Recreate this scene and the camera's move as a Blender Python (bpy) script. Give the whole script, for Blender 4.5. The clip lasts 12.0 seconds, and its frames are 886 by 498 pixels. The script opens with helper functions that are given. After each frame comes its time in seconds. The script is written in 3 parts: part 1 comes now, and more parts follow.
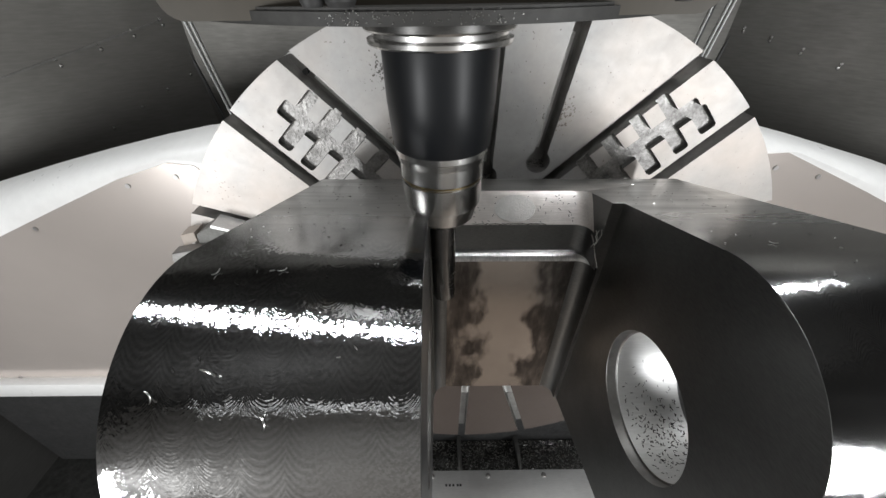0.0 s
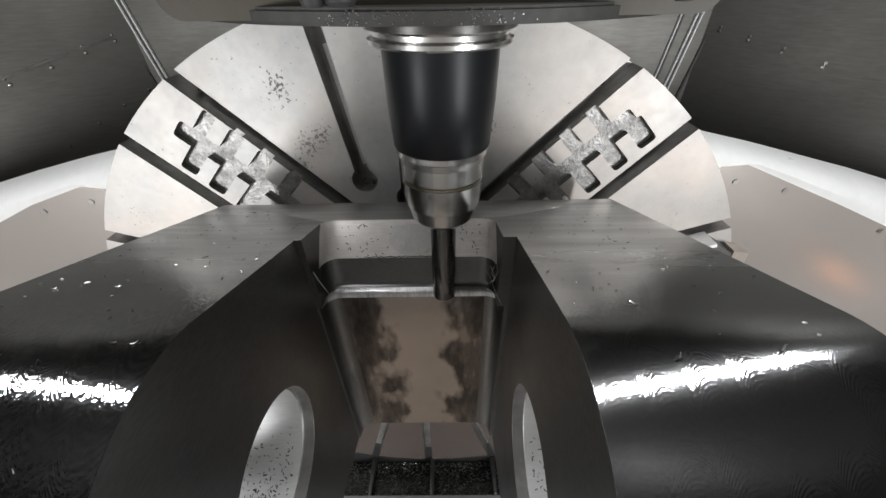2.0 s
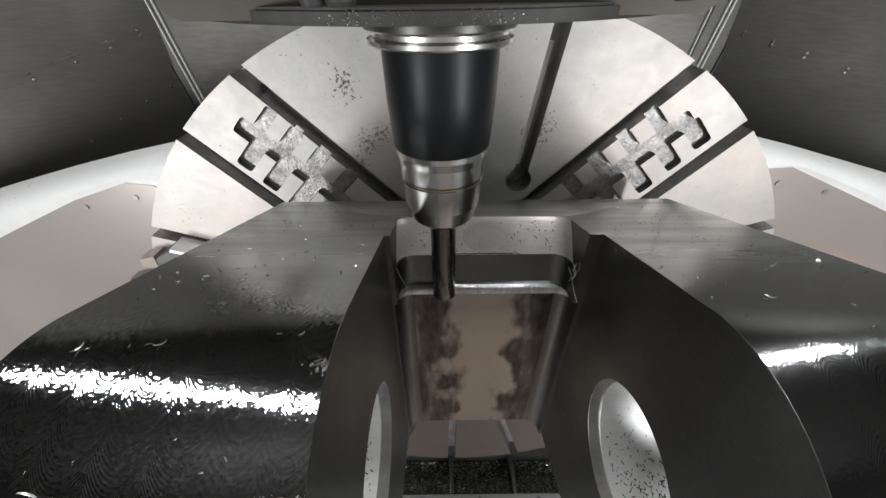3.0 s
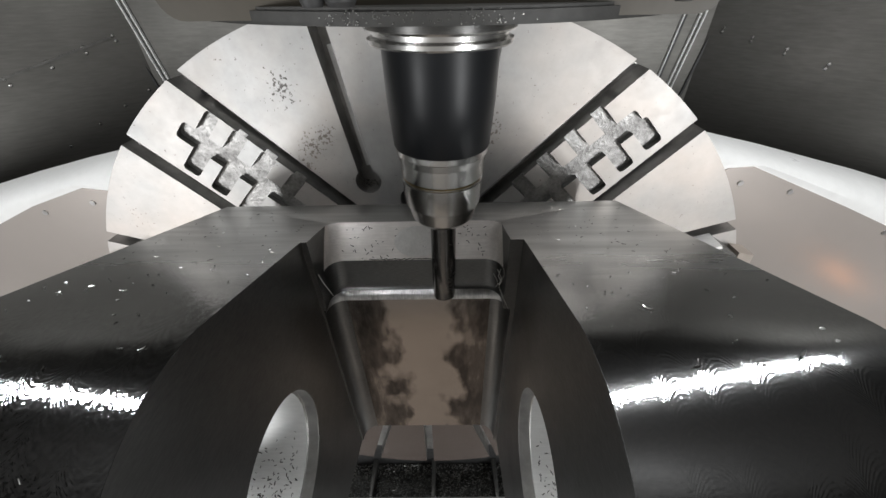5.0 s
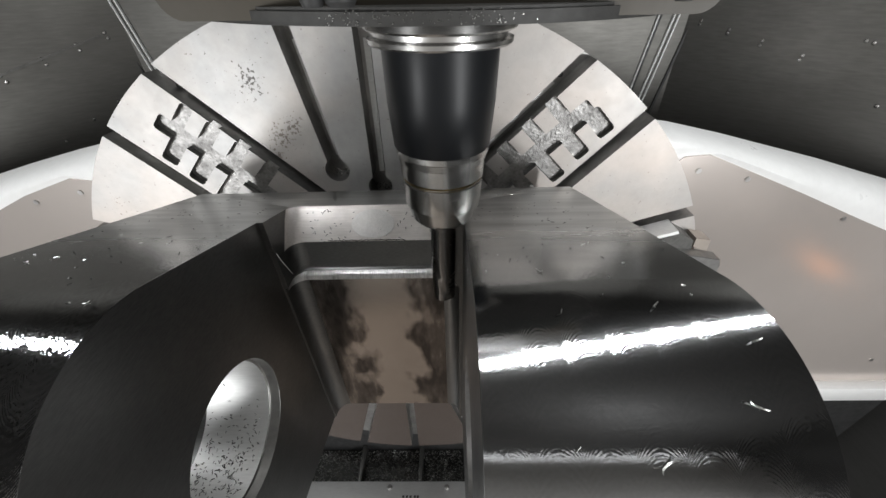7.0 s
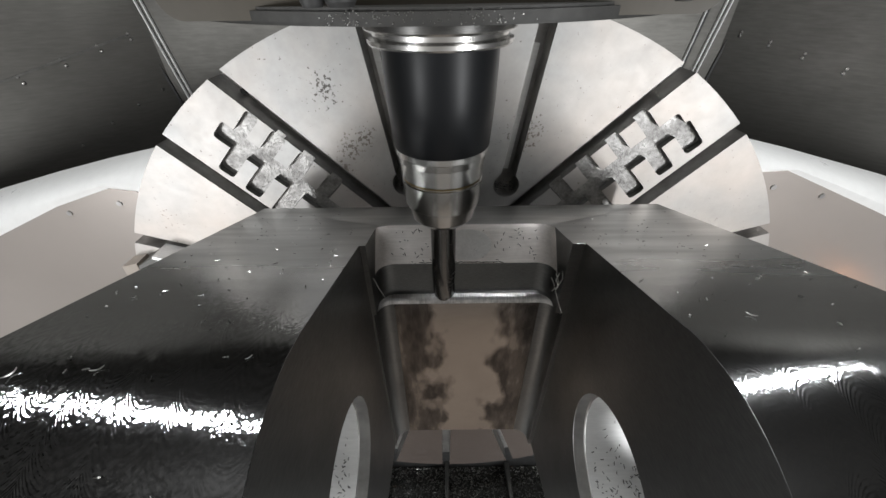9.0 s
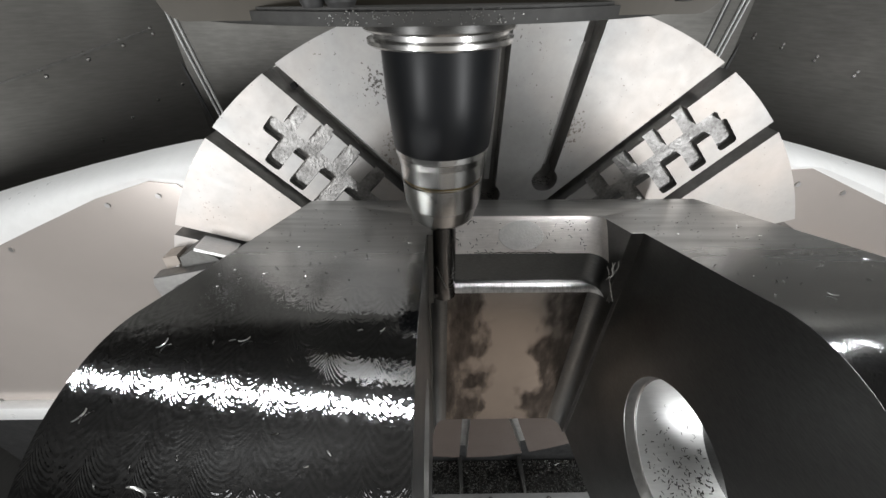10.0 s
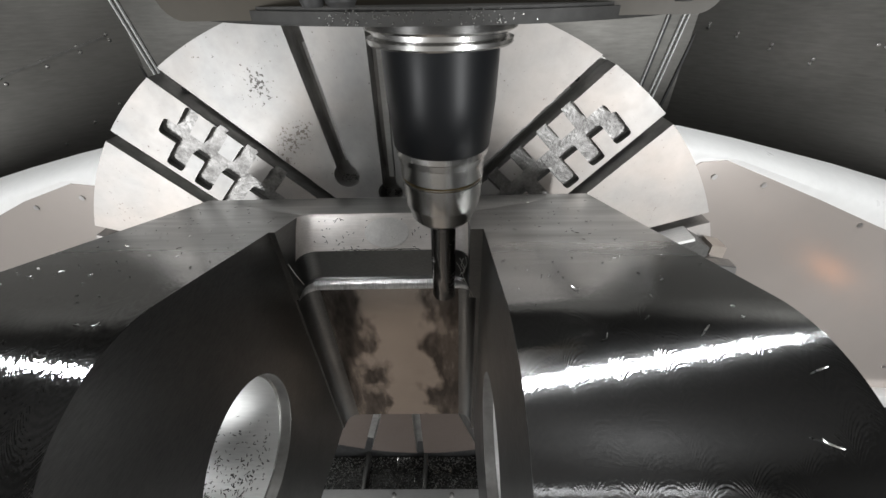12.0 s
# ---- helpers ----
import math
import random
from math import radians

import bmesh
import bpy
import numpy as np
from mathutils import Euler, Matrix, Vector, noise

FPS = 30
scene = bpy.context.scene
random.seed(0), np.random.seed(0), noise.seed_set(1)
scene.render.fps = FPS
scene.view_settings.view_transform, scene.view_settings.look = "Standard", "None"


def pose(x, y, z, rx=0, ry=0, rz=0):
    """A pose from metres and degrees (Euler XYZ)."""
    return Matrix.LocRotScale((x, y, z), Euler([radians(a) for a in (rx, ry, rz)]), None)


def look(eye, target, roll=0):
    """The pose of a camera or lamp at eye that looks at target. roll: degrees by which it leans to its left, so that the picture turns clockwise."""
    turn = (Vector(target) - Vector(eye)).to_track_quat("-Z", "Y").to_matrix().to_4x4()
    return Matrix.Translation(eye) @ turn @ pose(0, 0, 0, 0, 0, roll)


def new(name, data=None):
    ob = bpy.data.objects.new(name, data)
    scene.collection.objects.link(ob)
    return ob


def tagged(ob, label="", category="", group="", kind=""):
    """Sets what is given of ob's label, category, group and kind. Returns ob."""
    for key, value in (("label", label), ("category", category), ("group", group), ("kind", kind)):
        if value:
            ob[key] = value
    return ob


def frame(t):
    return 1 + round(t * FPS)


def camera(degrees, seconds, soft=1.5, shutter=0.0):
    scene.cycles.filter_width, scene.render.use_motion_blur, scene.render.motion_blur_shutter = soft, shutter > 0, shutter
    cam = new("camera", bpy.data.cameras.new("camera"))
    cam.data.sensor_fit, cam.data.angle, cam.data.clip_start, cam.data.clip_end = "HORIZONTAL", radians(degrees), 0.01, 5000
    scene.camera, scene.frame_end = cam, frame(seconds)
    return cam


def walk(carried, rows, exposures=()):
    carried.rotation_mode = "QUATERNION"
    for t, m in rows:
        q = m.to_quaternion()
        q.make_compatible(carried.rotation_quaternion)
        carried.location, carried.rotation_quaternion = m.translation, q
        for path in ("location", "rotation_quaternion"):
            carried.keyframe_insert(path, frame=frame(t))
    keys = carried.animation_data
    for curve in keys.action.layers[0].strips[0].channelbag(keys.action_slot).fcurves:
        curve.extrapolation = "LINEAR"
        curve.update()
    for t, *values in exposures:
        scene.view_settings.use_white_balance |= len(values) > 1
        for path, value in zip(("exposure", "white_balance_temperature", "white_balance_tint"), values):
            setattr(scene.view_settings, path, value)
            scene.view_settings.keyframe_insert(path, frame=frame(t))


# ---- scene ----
# ---- camera ----
cam = camera(101.4, 12.0)
# The camera rides on the milling head: it slides in x and y only, with small turns that fit the lens's bowed view.
ROWS = [
    (0.0, 0.0, 0.0), (0.3, 0.0015, 0.0), (0.5, 0.0114, 0.001), (0.6, 0.0375, 0.0068), (0.7, 0.0765, 0.017), (0.8, 0.1175, 0.0285),
    (0.9, 0.142, 0.0365), (1.0, 0.1485, 0.0417), (1.2, 0.150, 0.0475), (1.5, 0.1488, 0.0523), (2.0, 0.1196, 0.0509), (2.5, 0.0802, 0.0484),
    (2.7, 0.0643, 0.0475), (3.1, 0.0320, 0.0465), (3.4, 0.0085, 0.0465), (3.6, 0.0055, 0.0490), (3.9, 0.0260, 0.0502),
    (4.3, 0.0582, 0.0510), (4.5, 0.0740, 0.0521), (5.0, 0.1138, 0.0541), (5.3, 0.1385, 0.0550), (5.5, 0.1525, 0.0555), (5.8, 0.1545, 0.0545),
    (6.0, 0.1461, 0.0512), (6.2, 0.1445, 0.0370), (6.35, 0.1525, 0.0230), (6.5, 0.1587, 0.0095), (6.7, 0.1635, 0.0115), (7.0, 0.1652, 0.0267),
    (7.2, 0.1653, 0.0404), (7.5, 0.1620, 0.0555), (7.8, 0.1480, 0.0610), (8.3, 0.1165, 0.0625), (8.8, 0.0769, 0.0612), (9.0, 0.0607, 0.0588),
    (9.5, 0.0208, 0.0552), (9.8, 0.0050, 0.0520), (10.0, 0.0021, 0.0447), (10.2, 0.0012, 0.0300), (10.5, 0.0007, 0.0077), (10.7, 0.0015, 0.0005),
    (11.0, 0.0052, -0.0025), (11.2, 0.0150, 0.0010), (11.3, 0.0420, 0.0095), (11.4, 0.0800, 0.0205), (11.5, 0.1165, 0.0308), (11.6, 0.1390, 0.0355),
    (11.7, 0.1465, 0.0375), (12.0, 0.1479, 0.0406),
]


def eye_pose(x, y, lens_turn=1.0):
    """The camera's pose with the head at x, y."""
    dx, dy = (x - 0.08) * lens_turn, (y - 0.035) * lens_turn
    turn = Vector((radians(2.209 * dx - 14.819 * dy), radians(12.669 * dx + 2.287 * dy), radians(-3.874 * dx - 2.880 * dy)))
    p = radians(36.80)
    tilt = Matrix(((1, 0, 0), (0, -math.sin(p), -math.cos(p)), (0, math.cos(p), -math.sin(p))))
    base = Matrix.Rotation(radians(-0.899), 3, "Z") @ tilt @ Matrix.Rotation(radians(-0.410), 3, "Z")
    rot = Matrix.Rotation(turn.length, 3, turn.normalized()) @ base if turn.length > 1e-9 else base
    right, down, ahead = rot
    m = Matrix((right, -down, -ahead)).transposed().to_4x4()
    m.translation = (x, y, 0)
    return m


walk(cam, [(t, eye_pose(x, y)) for t, x, y in ROWS])

# ---- world and light ----
world = bpy.data.worlds.new("enclosure_dark")
world.use_nodes = True
world.node_tree.nodes["Background"].inputs[0].default_value = (0.5, 0.5, 0.5, 1)
world.node_tree.nodes["Background"].inputs[1].default_value = 0.02
scene.world = world
scene.view_settings.exposure = 0.42


def strip_light(name, place, target, size_x, size_y, watts, colour=(1, 0.97, 0.93)):
    data = bpy.data.lights.new(name, "AREA")
    data.shape, data.size, data.size_y, data.energy, data.color = "RECTANGLE", size_x, size_y, watts, colour
    ob = new(name, data)
    ob.matrix_world = look(place, target)
    return ob


NEUTRAL = (0.985, 1.0, 1.012)
# two overhead lamp strips, in a shallow V that fits their streaks to the camera's view and lowered to brighten the
# faceplate, a thin strip over the door, two lamps low in the door's corners
for x0, y0, x1, y1 in ((-0.009, 0.044, -0.89, 0.399), (0.205, 0.118, 0.98, 0.585)):
    mid = Vector(((x0 + x1) / 2, (y0 + y1) / 2, 0.50))
    lamp = strip_light("ceiling_strip_light", mid, (mid.x, mid.y, -1), math.hypot(x1 - x0, y1 - y0), 0.020, 4.3, NEUTRAL)
    lamp.matrix_world = Matrix.Translation(mid) @ Matrix.Rotation(math.atan2(y1 - y0, x1 - x0), 4, "Z")
strip_light("door_strip_light", (0.08, -1.12, 0.72), (0.08, 0.3, -0.2), 2.1, 0.03, 0.45, NEUTRAL)
for x, z, tall in ((-1.16, -0.62, 0.55), (1.20, -0.38, 0.58)):
    strip_light("corner_strip_light", (x, -1.02, z), (0.08, 0.479, -0.25), 0.14, tall, 15.0, NEUTRAL)

# ---- materials ----
def ramp(nt, fac, stops):
    node = nt.nodes.new("ShaderNodeValToRGB")
    while len(node.color_ramp.elements) < len(stops):
        node.color_ramp.elements.new(0.5)
    for e, (p, c) in zip(node.color_ramp.elements, stops):
        e.position, e.color = p, (*c, 1) if len(c) == 3 else c
    nt.links.new(fac, node.inputs[0])
    return node.outputs[0]


def noise_tex(nt, vec, scale, detail=4, rough=0.55):
    node = nt.nodes.new("ShaderNodeTexNoise")
    node.inputs["Scale"].default_value, node.inputs["Detail"].default_value, node.inputs["Roughness"].default_value = scale, detail, rough
    nt.links.new(vec, node.inputs["Vector"])
    return node.outputs["Fac"]


def mapped(nt, scale=(1, 1, 1), turn=(0, 0, 0)):
    tc, mp = nt.nodes.new("ShaderNodeTexCoord"), nt.nodes.new("ShaderNodeMapping")
    mp.inputs["Scale"].default_value = scale
    mp.inputs["Rotation"].default_value = turn
    nt.links.new(tc.outputs["Object"], mp.inputs["Vector"])
    return mp.outputs["Vector"]


def math_node(nt, op, a, b):
    node = nt.nodes.new("ShaderNodeMath")
    node.operation = op
    for i, v in enumerate((a, b)):
        if isinstance(v, (int, float)):
            node.inputs[i].default_value = v
        else:
            nt.links.new(v, node.inputs[i])
    return node.outputs[0]


def surface(name, light, dark, rough=(0.3, 0.45), metal=1.0, grain=(1, 1, 1), grain_scale=60, stain_scale=6, bump=0.05, bump_far=0.0004, aniso=0.0, extra=None, turn=(0, 0, 0)):
    """A worn surface: colour and gloss vary at a coarse and a fine scale, with fine relief along the grain."""
    mat = bpy.data.materials.new(name)
    mat.use_nodes = True
    nt = mat.node_tree
    b = nt.nodes["Principled BSDF"]
    b.inputs["Metallic"].default_value = metal
    coarse = noise_tex(nt, mapped(nt), stain_scale, 5, 0.6)
    fine = noise_tex(nt, mapped(nt, grain, turn), grain_scale, 3, 0.6)
    mix = math_node(nt, "ADD", math_node(nt, "MULTIPLY", coarse, 0.65), math_node(nt, "MULTIPLY", fine, 0.35))
    nt.links.new(ramp(nt, mix, [(0.32, dark), (0.66, light)]), b.inputs["Base Color"])
    r = ramp(nt, mix, [(0.3, (rough[1],) * 3), (0.7, (rough[0],) * 3)])
    nt.links.new(r, b.inputs["Roughness"])
    b.inputs["Anisotropic"].default_value = aniso
    height = fine
    if extra:
        height = math_node(nt, "ADD", fine, extra(nt))
    bp = nt.nodes.new("ShaderNodeBump")
    bp.inputs["Strength"].default_value, bp.inputs["Distance"].default_value = bump, bump_far
    nt.links.new(height, bp.inputs["Height"])
    nt.links.new(bp.outputs[0], b.inputs["Normal"])
    return mat


def cutter_rows(nt):
    """Coordinates that follow the cutter's bowed rows: cups on one cheek, arches on the other. Also the share of the rougher cheek."""
    sep, tc = nt.nodes.new("ShaderNodeSeparateXYZ"), nt.nodes.new("ShaderNodeTexCoord")
    nt.links.new(tc.outputs["Object"], sep.inputs[0])
    drift = noise_tex(nt, mapped(nt), 9, 2)
    across = math_node(nt, "ADD", sep.outputs[0], math_node(nt, "MULTIPLY", drift, 0.012))
    cell = 0.020
    x = math_node(nt, "SUBTRACT", math_node(nt, "PINGPONG", across, cell), cell * 0.5)
    coarse = math_node(nt, "LESS_THAN", sep.outputs[0], 0.08)
    sign = math_node(nt, "SUBTRACT", 1.0, math_node(nt, "MULTIPLY", coarse, 2.0))
    bow = math_node(nt, "MULTIPLY", math_node(nt, "MULTIPLY", math_node(nt, "MULTIPLY", x, x), 130.0), sign)
    run = math_node(nt, "ADD", math_node(nt, "ADD", sep.outputs[2], sep.outputs[1]), bow)
    return sep.outputs[0], run, coarse, math_node(nt, "ADD", sep.outputs[2], sep.outputs[1])


def scallops(nt):
    """Rows of small overlapping arcs left by a milling cutter."""
    x, run, coarse, plain = cutter_rows(nt)
    wave = math_node(nt, "SINE", math_node(nt, "MULTIPLY", run, 2600.0), 0)
    broad = ramp(nt, noise_tex(nt, mapped(nt, (1, 1, 1)), 18, 3), [(0.34, (0.15,) * 3), (0.62, (1,) * 3)])
    share = math_node(nt, "ADD", 0.5, math_node(nt, "MULTIPLY", coarse, 0.4))
    return math_node(nt, "MULTIPLY", wave, math_node(nt, "MULTIPLY", broad, math_node(nt, "MULTIPLY", share, 0.55)))


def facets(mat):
    """Each small bite of the cutter leans its own way; its shading is painted in too."""
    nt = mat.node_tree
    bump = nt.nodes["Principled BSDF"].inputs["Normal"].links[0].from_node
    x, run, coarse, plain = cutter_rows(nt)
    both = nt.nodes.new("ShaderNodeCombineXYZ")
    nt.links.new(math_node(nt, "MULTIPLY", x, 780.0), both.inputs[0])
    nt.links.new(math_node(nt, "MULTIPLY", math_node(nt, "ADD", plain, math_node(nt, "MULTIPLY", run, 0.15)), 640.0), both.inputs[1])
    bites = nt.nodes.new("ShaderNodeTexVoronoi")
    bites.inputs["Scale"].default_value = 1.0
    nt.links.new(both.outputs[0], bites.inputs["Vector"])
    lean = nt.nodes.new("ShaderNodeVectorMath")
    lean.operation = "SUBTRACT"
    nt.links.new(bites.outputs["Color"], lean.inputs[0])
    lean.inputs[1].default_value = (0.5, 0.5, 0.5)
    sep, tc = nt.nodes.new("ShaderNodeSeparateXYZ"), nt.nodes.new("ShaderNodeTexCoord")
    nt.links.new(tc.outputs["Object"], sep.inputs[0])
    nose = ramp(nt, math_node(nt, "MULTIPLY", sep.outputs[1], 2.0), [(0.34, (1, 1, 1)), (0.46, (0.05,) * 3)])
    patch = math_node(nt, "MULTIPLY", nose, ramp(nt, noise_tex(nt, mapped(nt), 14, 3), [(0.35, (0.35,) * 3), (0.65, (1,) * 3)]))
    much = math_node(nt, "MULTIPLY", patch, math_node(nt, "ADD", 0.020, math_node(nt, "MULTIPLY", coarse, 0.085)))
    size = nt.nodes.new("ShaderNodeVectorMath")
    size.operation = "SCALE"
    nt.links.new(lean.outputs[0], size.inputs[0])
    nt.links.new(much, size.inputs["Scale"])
    relief_shade = nt.nodes.new("ShaderNodeMix")
    relief_shade.data_type = "RGBA"
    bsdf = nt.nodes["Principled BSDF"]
    # bites and cutter rows are also darkened in colour, painting their relief's shading
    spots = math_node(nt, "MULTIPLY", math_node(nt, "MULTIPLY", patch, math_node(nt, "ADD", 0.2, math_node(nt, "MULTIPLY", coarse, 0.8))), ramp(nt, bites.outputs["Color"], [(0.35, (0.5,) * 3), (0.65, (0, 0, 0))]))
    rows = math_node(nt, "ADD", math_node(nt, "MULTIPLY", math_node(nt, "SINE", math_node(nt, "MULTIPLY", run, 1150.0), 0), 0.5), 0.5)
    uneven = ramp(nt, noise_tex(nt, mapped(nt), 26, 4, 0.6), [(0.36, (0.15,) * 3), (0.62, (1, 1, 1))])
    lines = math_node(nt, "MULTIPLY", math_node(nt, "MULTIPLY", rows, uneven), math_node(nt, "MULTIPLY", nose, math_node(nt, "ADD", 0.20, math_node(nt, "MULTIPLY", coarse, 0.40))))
    nt.links.new(math_node(nt, "MINIMUM", math_node(nt, "ADD", spots, lines), 1.0), relief_shade.inputs[0])
    nt.links.new(bsdf.inputs["Base Color"].links[0].from_socket, relief_shade.inputs[6])
    relief_shade.inputs[7].default_value = (0.25, 0.25, 0.25, 1)
    nt.links.new(relief_shade.outputs[2], bsdf.inputs["Base Color"])
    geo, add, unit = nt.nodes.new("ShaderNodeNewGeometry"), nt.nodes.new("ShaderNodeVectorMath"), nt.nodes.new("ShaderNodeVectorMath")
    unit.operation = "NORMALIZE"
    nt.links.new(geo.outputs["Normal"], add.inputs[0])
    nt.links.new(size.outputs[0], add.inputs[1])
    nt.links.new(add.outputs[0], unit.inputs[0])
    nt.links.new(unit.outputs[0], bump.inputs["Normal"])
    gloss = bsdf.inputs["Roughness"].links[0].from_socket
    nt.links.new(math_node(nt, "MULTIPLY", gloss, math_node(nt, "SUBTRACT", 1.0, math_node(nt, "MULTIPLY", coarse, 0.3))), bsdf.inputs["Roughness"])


def fly_cut(mat, start, end):
    """Towards the back the scalloped finish fades into a dull fly-cut flat with long streaks across."""
    nt = mat.node_tree
    b = nt.nodes["Principled BSDF"]
    sep, tc = nt.nodes.new("ShaderNodeSeparateXYZ"), nt.nodes.new("ShaderNodeTexCoord")
    nt.links.new(tc.outputs["Object"], sep.inputs[0])
    where = math_node(nt, "ADD", sep.outputs[1], math_node(nt, "MULTIPLY", noise_tex(nt, mapped(nt, (0.4, 1, 1)), 14, 3), 0.05))
    fac = ramp(nt, math_node(nt, "DIVIDE", math_node(nt, "SUBTRACT", where, start), end - start), [(0.0, (0, 0, 0)), (1.0, (1, 1, 1))])
    streak = noise_tex(nt, mapped(nt, (0.22, 1.6, 1.6)), 30, 4)
    for socket, stops in (("Base Color", [(0.35, (0.42, 0.42, 0.410)), (0.65, (0.58, 0.58, 0.568))]), ("Roughness", [(0.35, (0.38,) * 3), (0.65, (0.30,) * 3)])):
        mix = nt.nodes.new("ShaderNodeMix")
        mix.data_type = "RGBA"
        nt.links.new(fac, mix.inputs[0])
        nt.links.new(b.inputs[socket].links[0].from_socket, mix.inputs[6])
        nt.links.new(ramp(nt, streak, stops), mix.inputs[7])
        nt.links.new(mix.outputs[2], b.inputs[socket])
    bump = b.inputs["Normal"].links[0].from_node
    nt.links.new(math_node(nt, "SUBTRACT", 1.0, math_node(nt, "MULTIPLY", fac, 0.93)), bump.inputs["Strength"])


def add_specks(mat, spots, dark, tint):
    """Clusters of small dark pits round the given spots, a few strays, and faint rusty patches."""
    nt = mat.node_tree
    b = nt.nodes["Principled BSDF"]
    old = b.inputs["Base Color"].links[0].from_socket
    tc = nt.nodes.new("ShaderNodeTexCoord")
    near = ramp(nt, noise_tex(nt, mapped(nt), 11, 3), [(0.56, (0, 0, 0)), (0.8, (0.22,) * 3)])
    for x, z, r in spots:
        dist = nt.nodes.new("ShaderNodeVectorMath")
        dist.operation = "DISTANCE"
        nt.links.new(tc.outputs["Object"], dist.inputs[0])
        dist.inputs[1].default_value = (x, 0.479, z)
        near = math_node(nt, "MAXIMUM", near, math_node(nt, "SUBTRACT", 0.42, math_node(nt, "MULTIPLY", dist.outputs["Value"], 0.42 / r)))
    grit = noise_tex(nt, mapped(nt), 230, 2, 0.7)
    pits = ramp(nt, math_node(nt, "ADD", grit, math_node(nt, "MULTIPLY", near, 0.62)), [(0.70, (0, 0, 0)), (0.76, (1, 1, 1))])
    for fac, colour in ((pits, dark), (math_node(nt, "MULTIPLY", ramp(nt, noise_tex(nt, mapped(nt), 5, 4), [(0.44, (0, 0, 0)), (0.75, (1, 1, 1))]), 0.5), tint)):
        mix = nt.nodes.new("ShaderNodeMix")
        mix.data_type = "RGBA"
        nt.links.new(fac, mix.inputs[0])
        nt.links.new(old, mix.inputs[6])
        mix.inputs[7].default_value = (*colour, 1)
        old = mix.outputs[2]
    nt.links.new(old, b.inputs["Base Color"])


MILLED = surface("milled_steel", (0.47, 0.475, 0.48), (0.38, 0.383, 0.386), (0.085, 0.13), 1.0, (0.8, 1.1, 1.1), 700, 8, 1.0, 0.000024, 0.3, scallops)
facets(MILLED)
fly_cut(MILLED, 0.185, 0.300)
STIPPLE = surface("stippled_steel", (0.88, 0.84, 0.81), (0.60, 0.565, 0.535), (0.3, 0.46), 0.45, (0.15, 2, 2), 300, 30, 0.6, 0.0005)
HATCH = surface("hatched_fillet_steel", (0.92, 0.91, 0.90), (0.34, 0.335, 0.33), (0.25, 0.4), 1.0, (30, 3, 3), 32, 60, 1.0, 0.0006)
SPOT = surface("milled_spot_steel", (0.80, 0.785, 0.765), (0.60, 0.585, 0.565), (0.34, 0.44), 0.9, (1, 1, 1), 500, 60, 0.6, 0.0005)
# smooth faced finish; its dark colour carries the shade inside gap and bores
FACED = surface("faced_steel_in_shade", (0.190, 0.190, 0.186), (0.105, 0.105, 0.102), (0.32, 0.46), 1.0, (1, 1, 6), 200, 7, 0.6, 0.00002)
BORE = surface("bored_steel", (0.84, 0.84, 0.83), (0.66, 0.66, 0.65), (0.44, 0.58), 1.0, (0.4, 3, 3), 160, 9, 0.1, 0.0003)
PLATE = surface("ground_table_steel", (0.40, 0.395, 0.388), (0.33, 0.326, 0.318), (0.46, 0.56), 0.65, (1, 1, 1), 120, 7, 0.06, 0.0004)
ROUGH = surface("rough_pocket_steel", (0.42, 0.412, 0.40), (0.17, 0.165, 0.16), (0.4, 0.58), 1.0, (1, 1, 1), 260, 60, 1.0, 0.0011)
SLOT = surface("slot_steel", (0.40, 0.392, 0.38), (0.22, 0.215, 0.208), (0.3, 0.45), 0.9, (1, 1, 1), 90, 20, 0.1, 0.0005)
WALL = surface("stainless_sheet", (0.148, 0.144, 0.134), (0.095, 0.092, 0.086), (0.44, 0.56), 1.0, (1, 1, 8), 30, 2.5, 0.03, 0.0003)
# mostly unseen sheets; their light and dark tones shape the steel's reflections
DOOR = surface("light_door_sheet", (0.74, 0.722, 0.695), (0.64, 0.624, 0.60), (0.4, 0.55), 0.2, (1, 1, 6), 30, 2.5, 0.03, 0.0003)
DARK = surface("dark_enclosure_sheet", (0.075, 0.073, 0.07), (0.045, 0.044, 0.042), (0.4, 0.55), 0.2, (1, 1, 8), 30, 2.5, 0.03, 0.0003)
PANEL = surface("galvanised_cover", (0.76, 0.69, 0.64), (0.68, 0.615, 0.57), (0.19, 0.25), 0.62, (1, 1, 1), 6, 2, 0.004, 0.0003)
# white stands for the light caught by the rounded edge and joint beads
BAND = surface("white_edge_and_glint", (0.82, 0.82, 0.81), (0.72, 0.72, 0.71), (0.25, 0.4), 0.0, (1, 1, 1), 60, 4, 0.02, 0.0003)
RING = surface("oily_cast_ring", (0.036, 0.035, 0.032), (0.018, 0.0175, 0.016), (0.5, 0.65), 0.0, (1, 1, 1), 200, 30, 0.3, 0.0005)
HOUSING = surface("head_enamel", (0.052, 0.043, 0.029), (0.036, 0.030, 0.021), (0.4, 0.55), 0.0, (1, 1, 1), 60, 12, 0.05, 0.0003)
LIP = surface("oily_dark_steel_and_shade", (0.16, 0.158, 0.15), (0.08, 0.079, 0.075), (0.35, 0.55), 0.8, (1, 1, 1), 200, 30, 0.2, 0.0005)
WARM_SHEET = surface("warm_grey_sheet", (0.40, 0.35, 0.305), (0.30, 0.26, 0.225), (0.4, 0.55), 0.3, (1, 1, 1), 60, 5, 0.05, 0.0003)
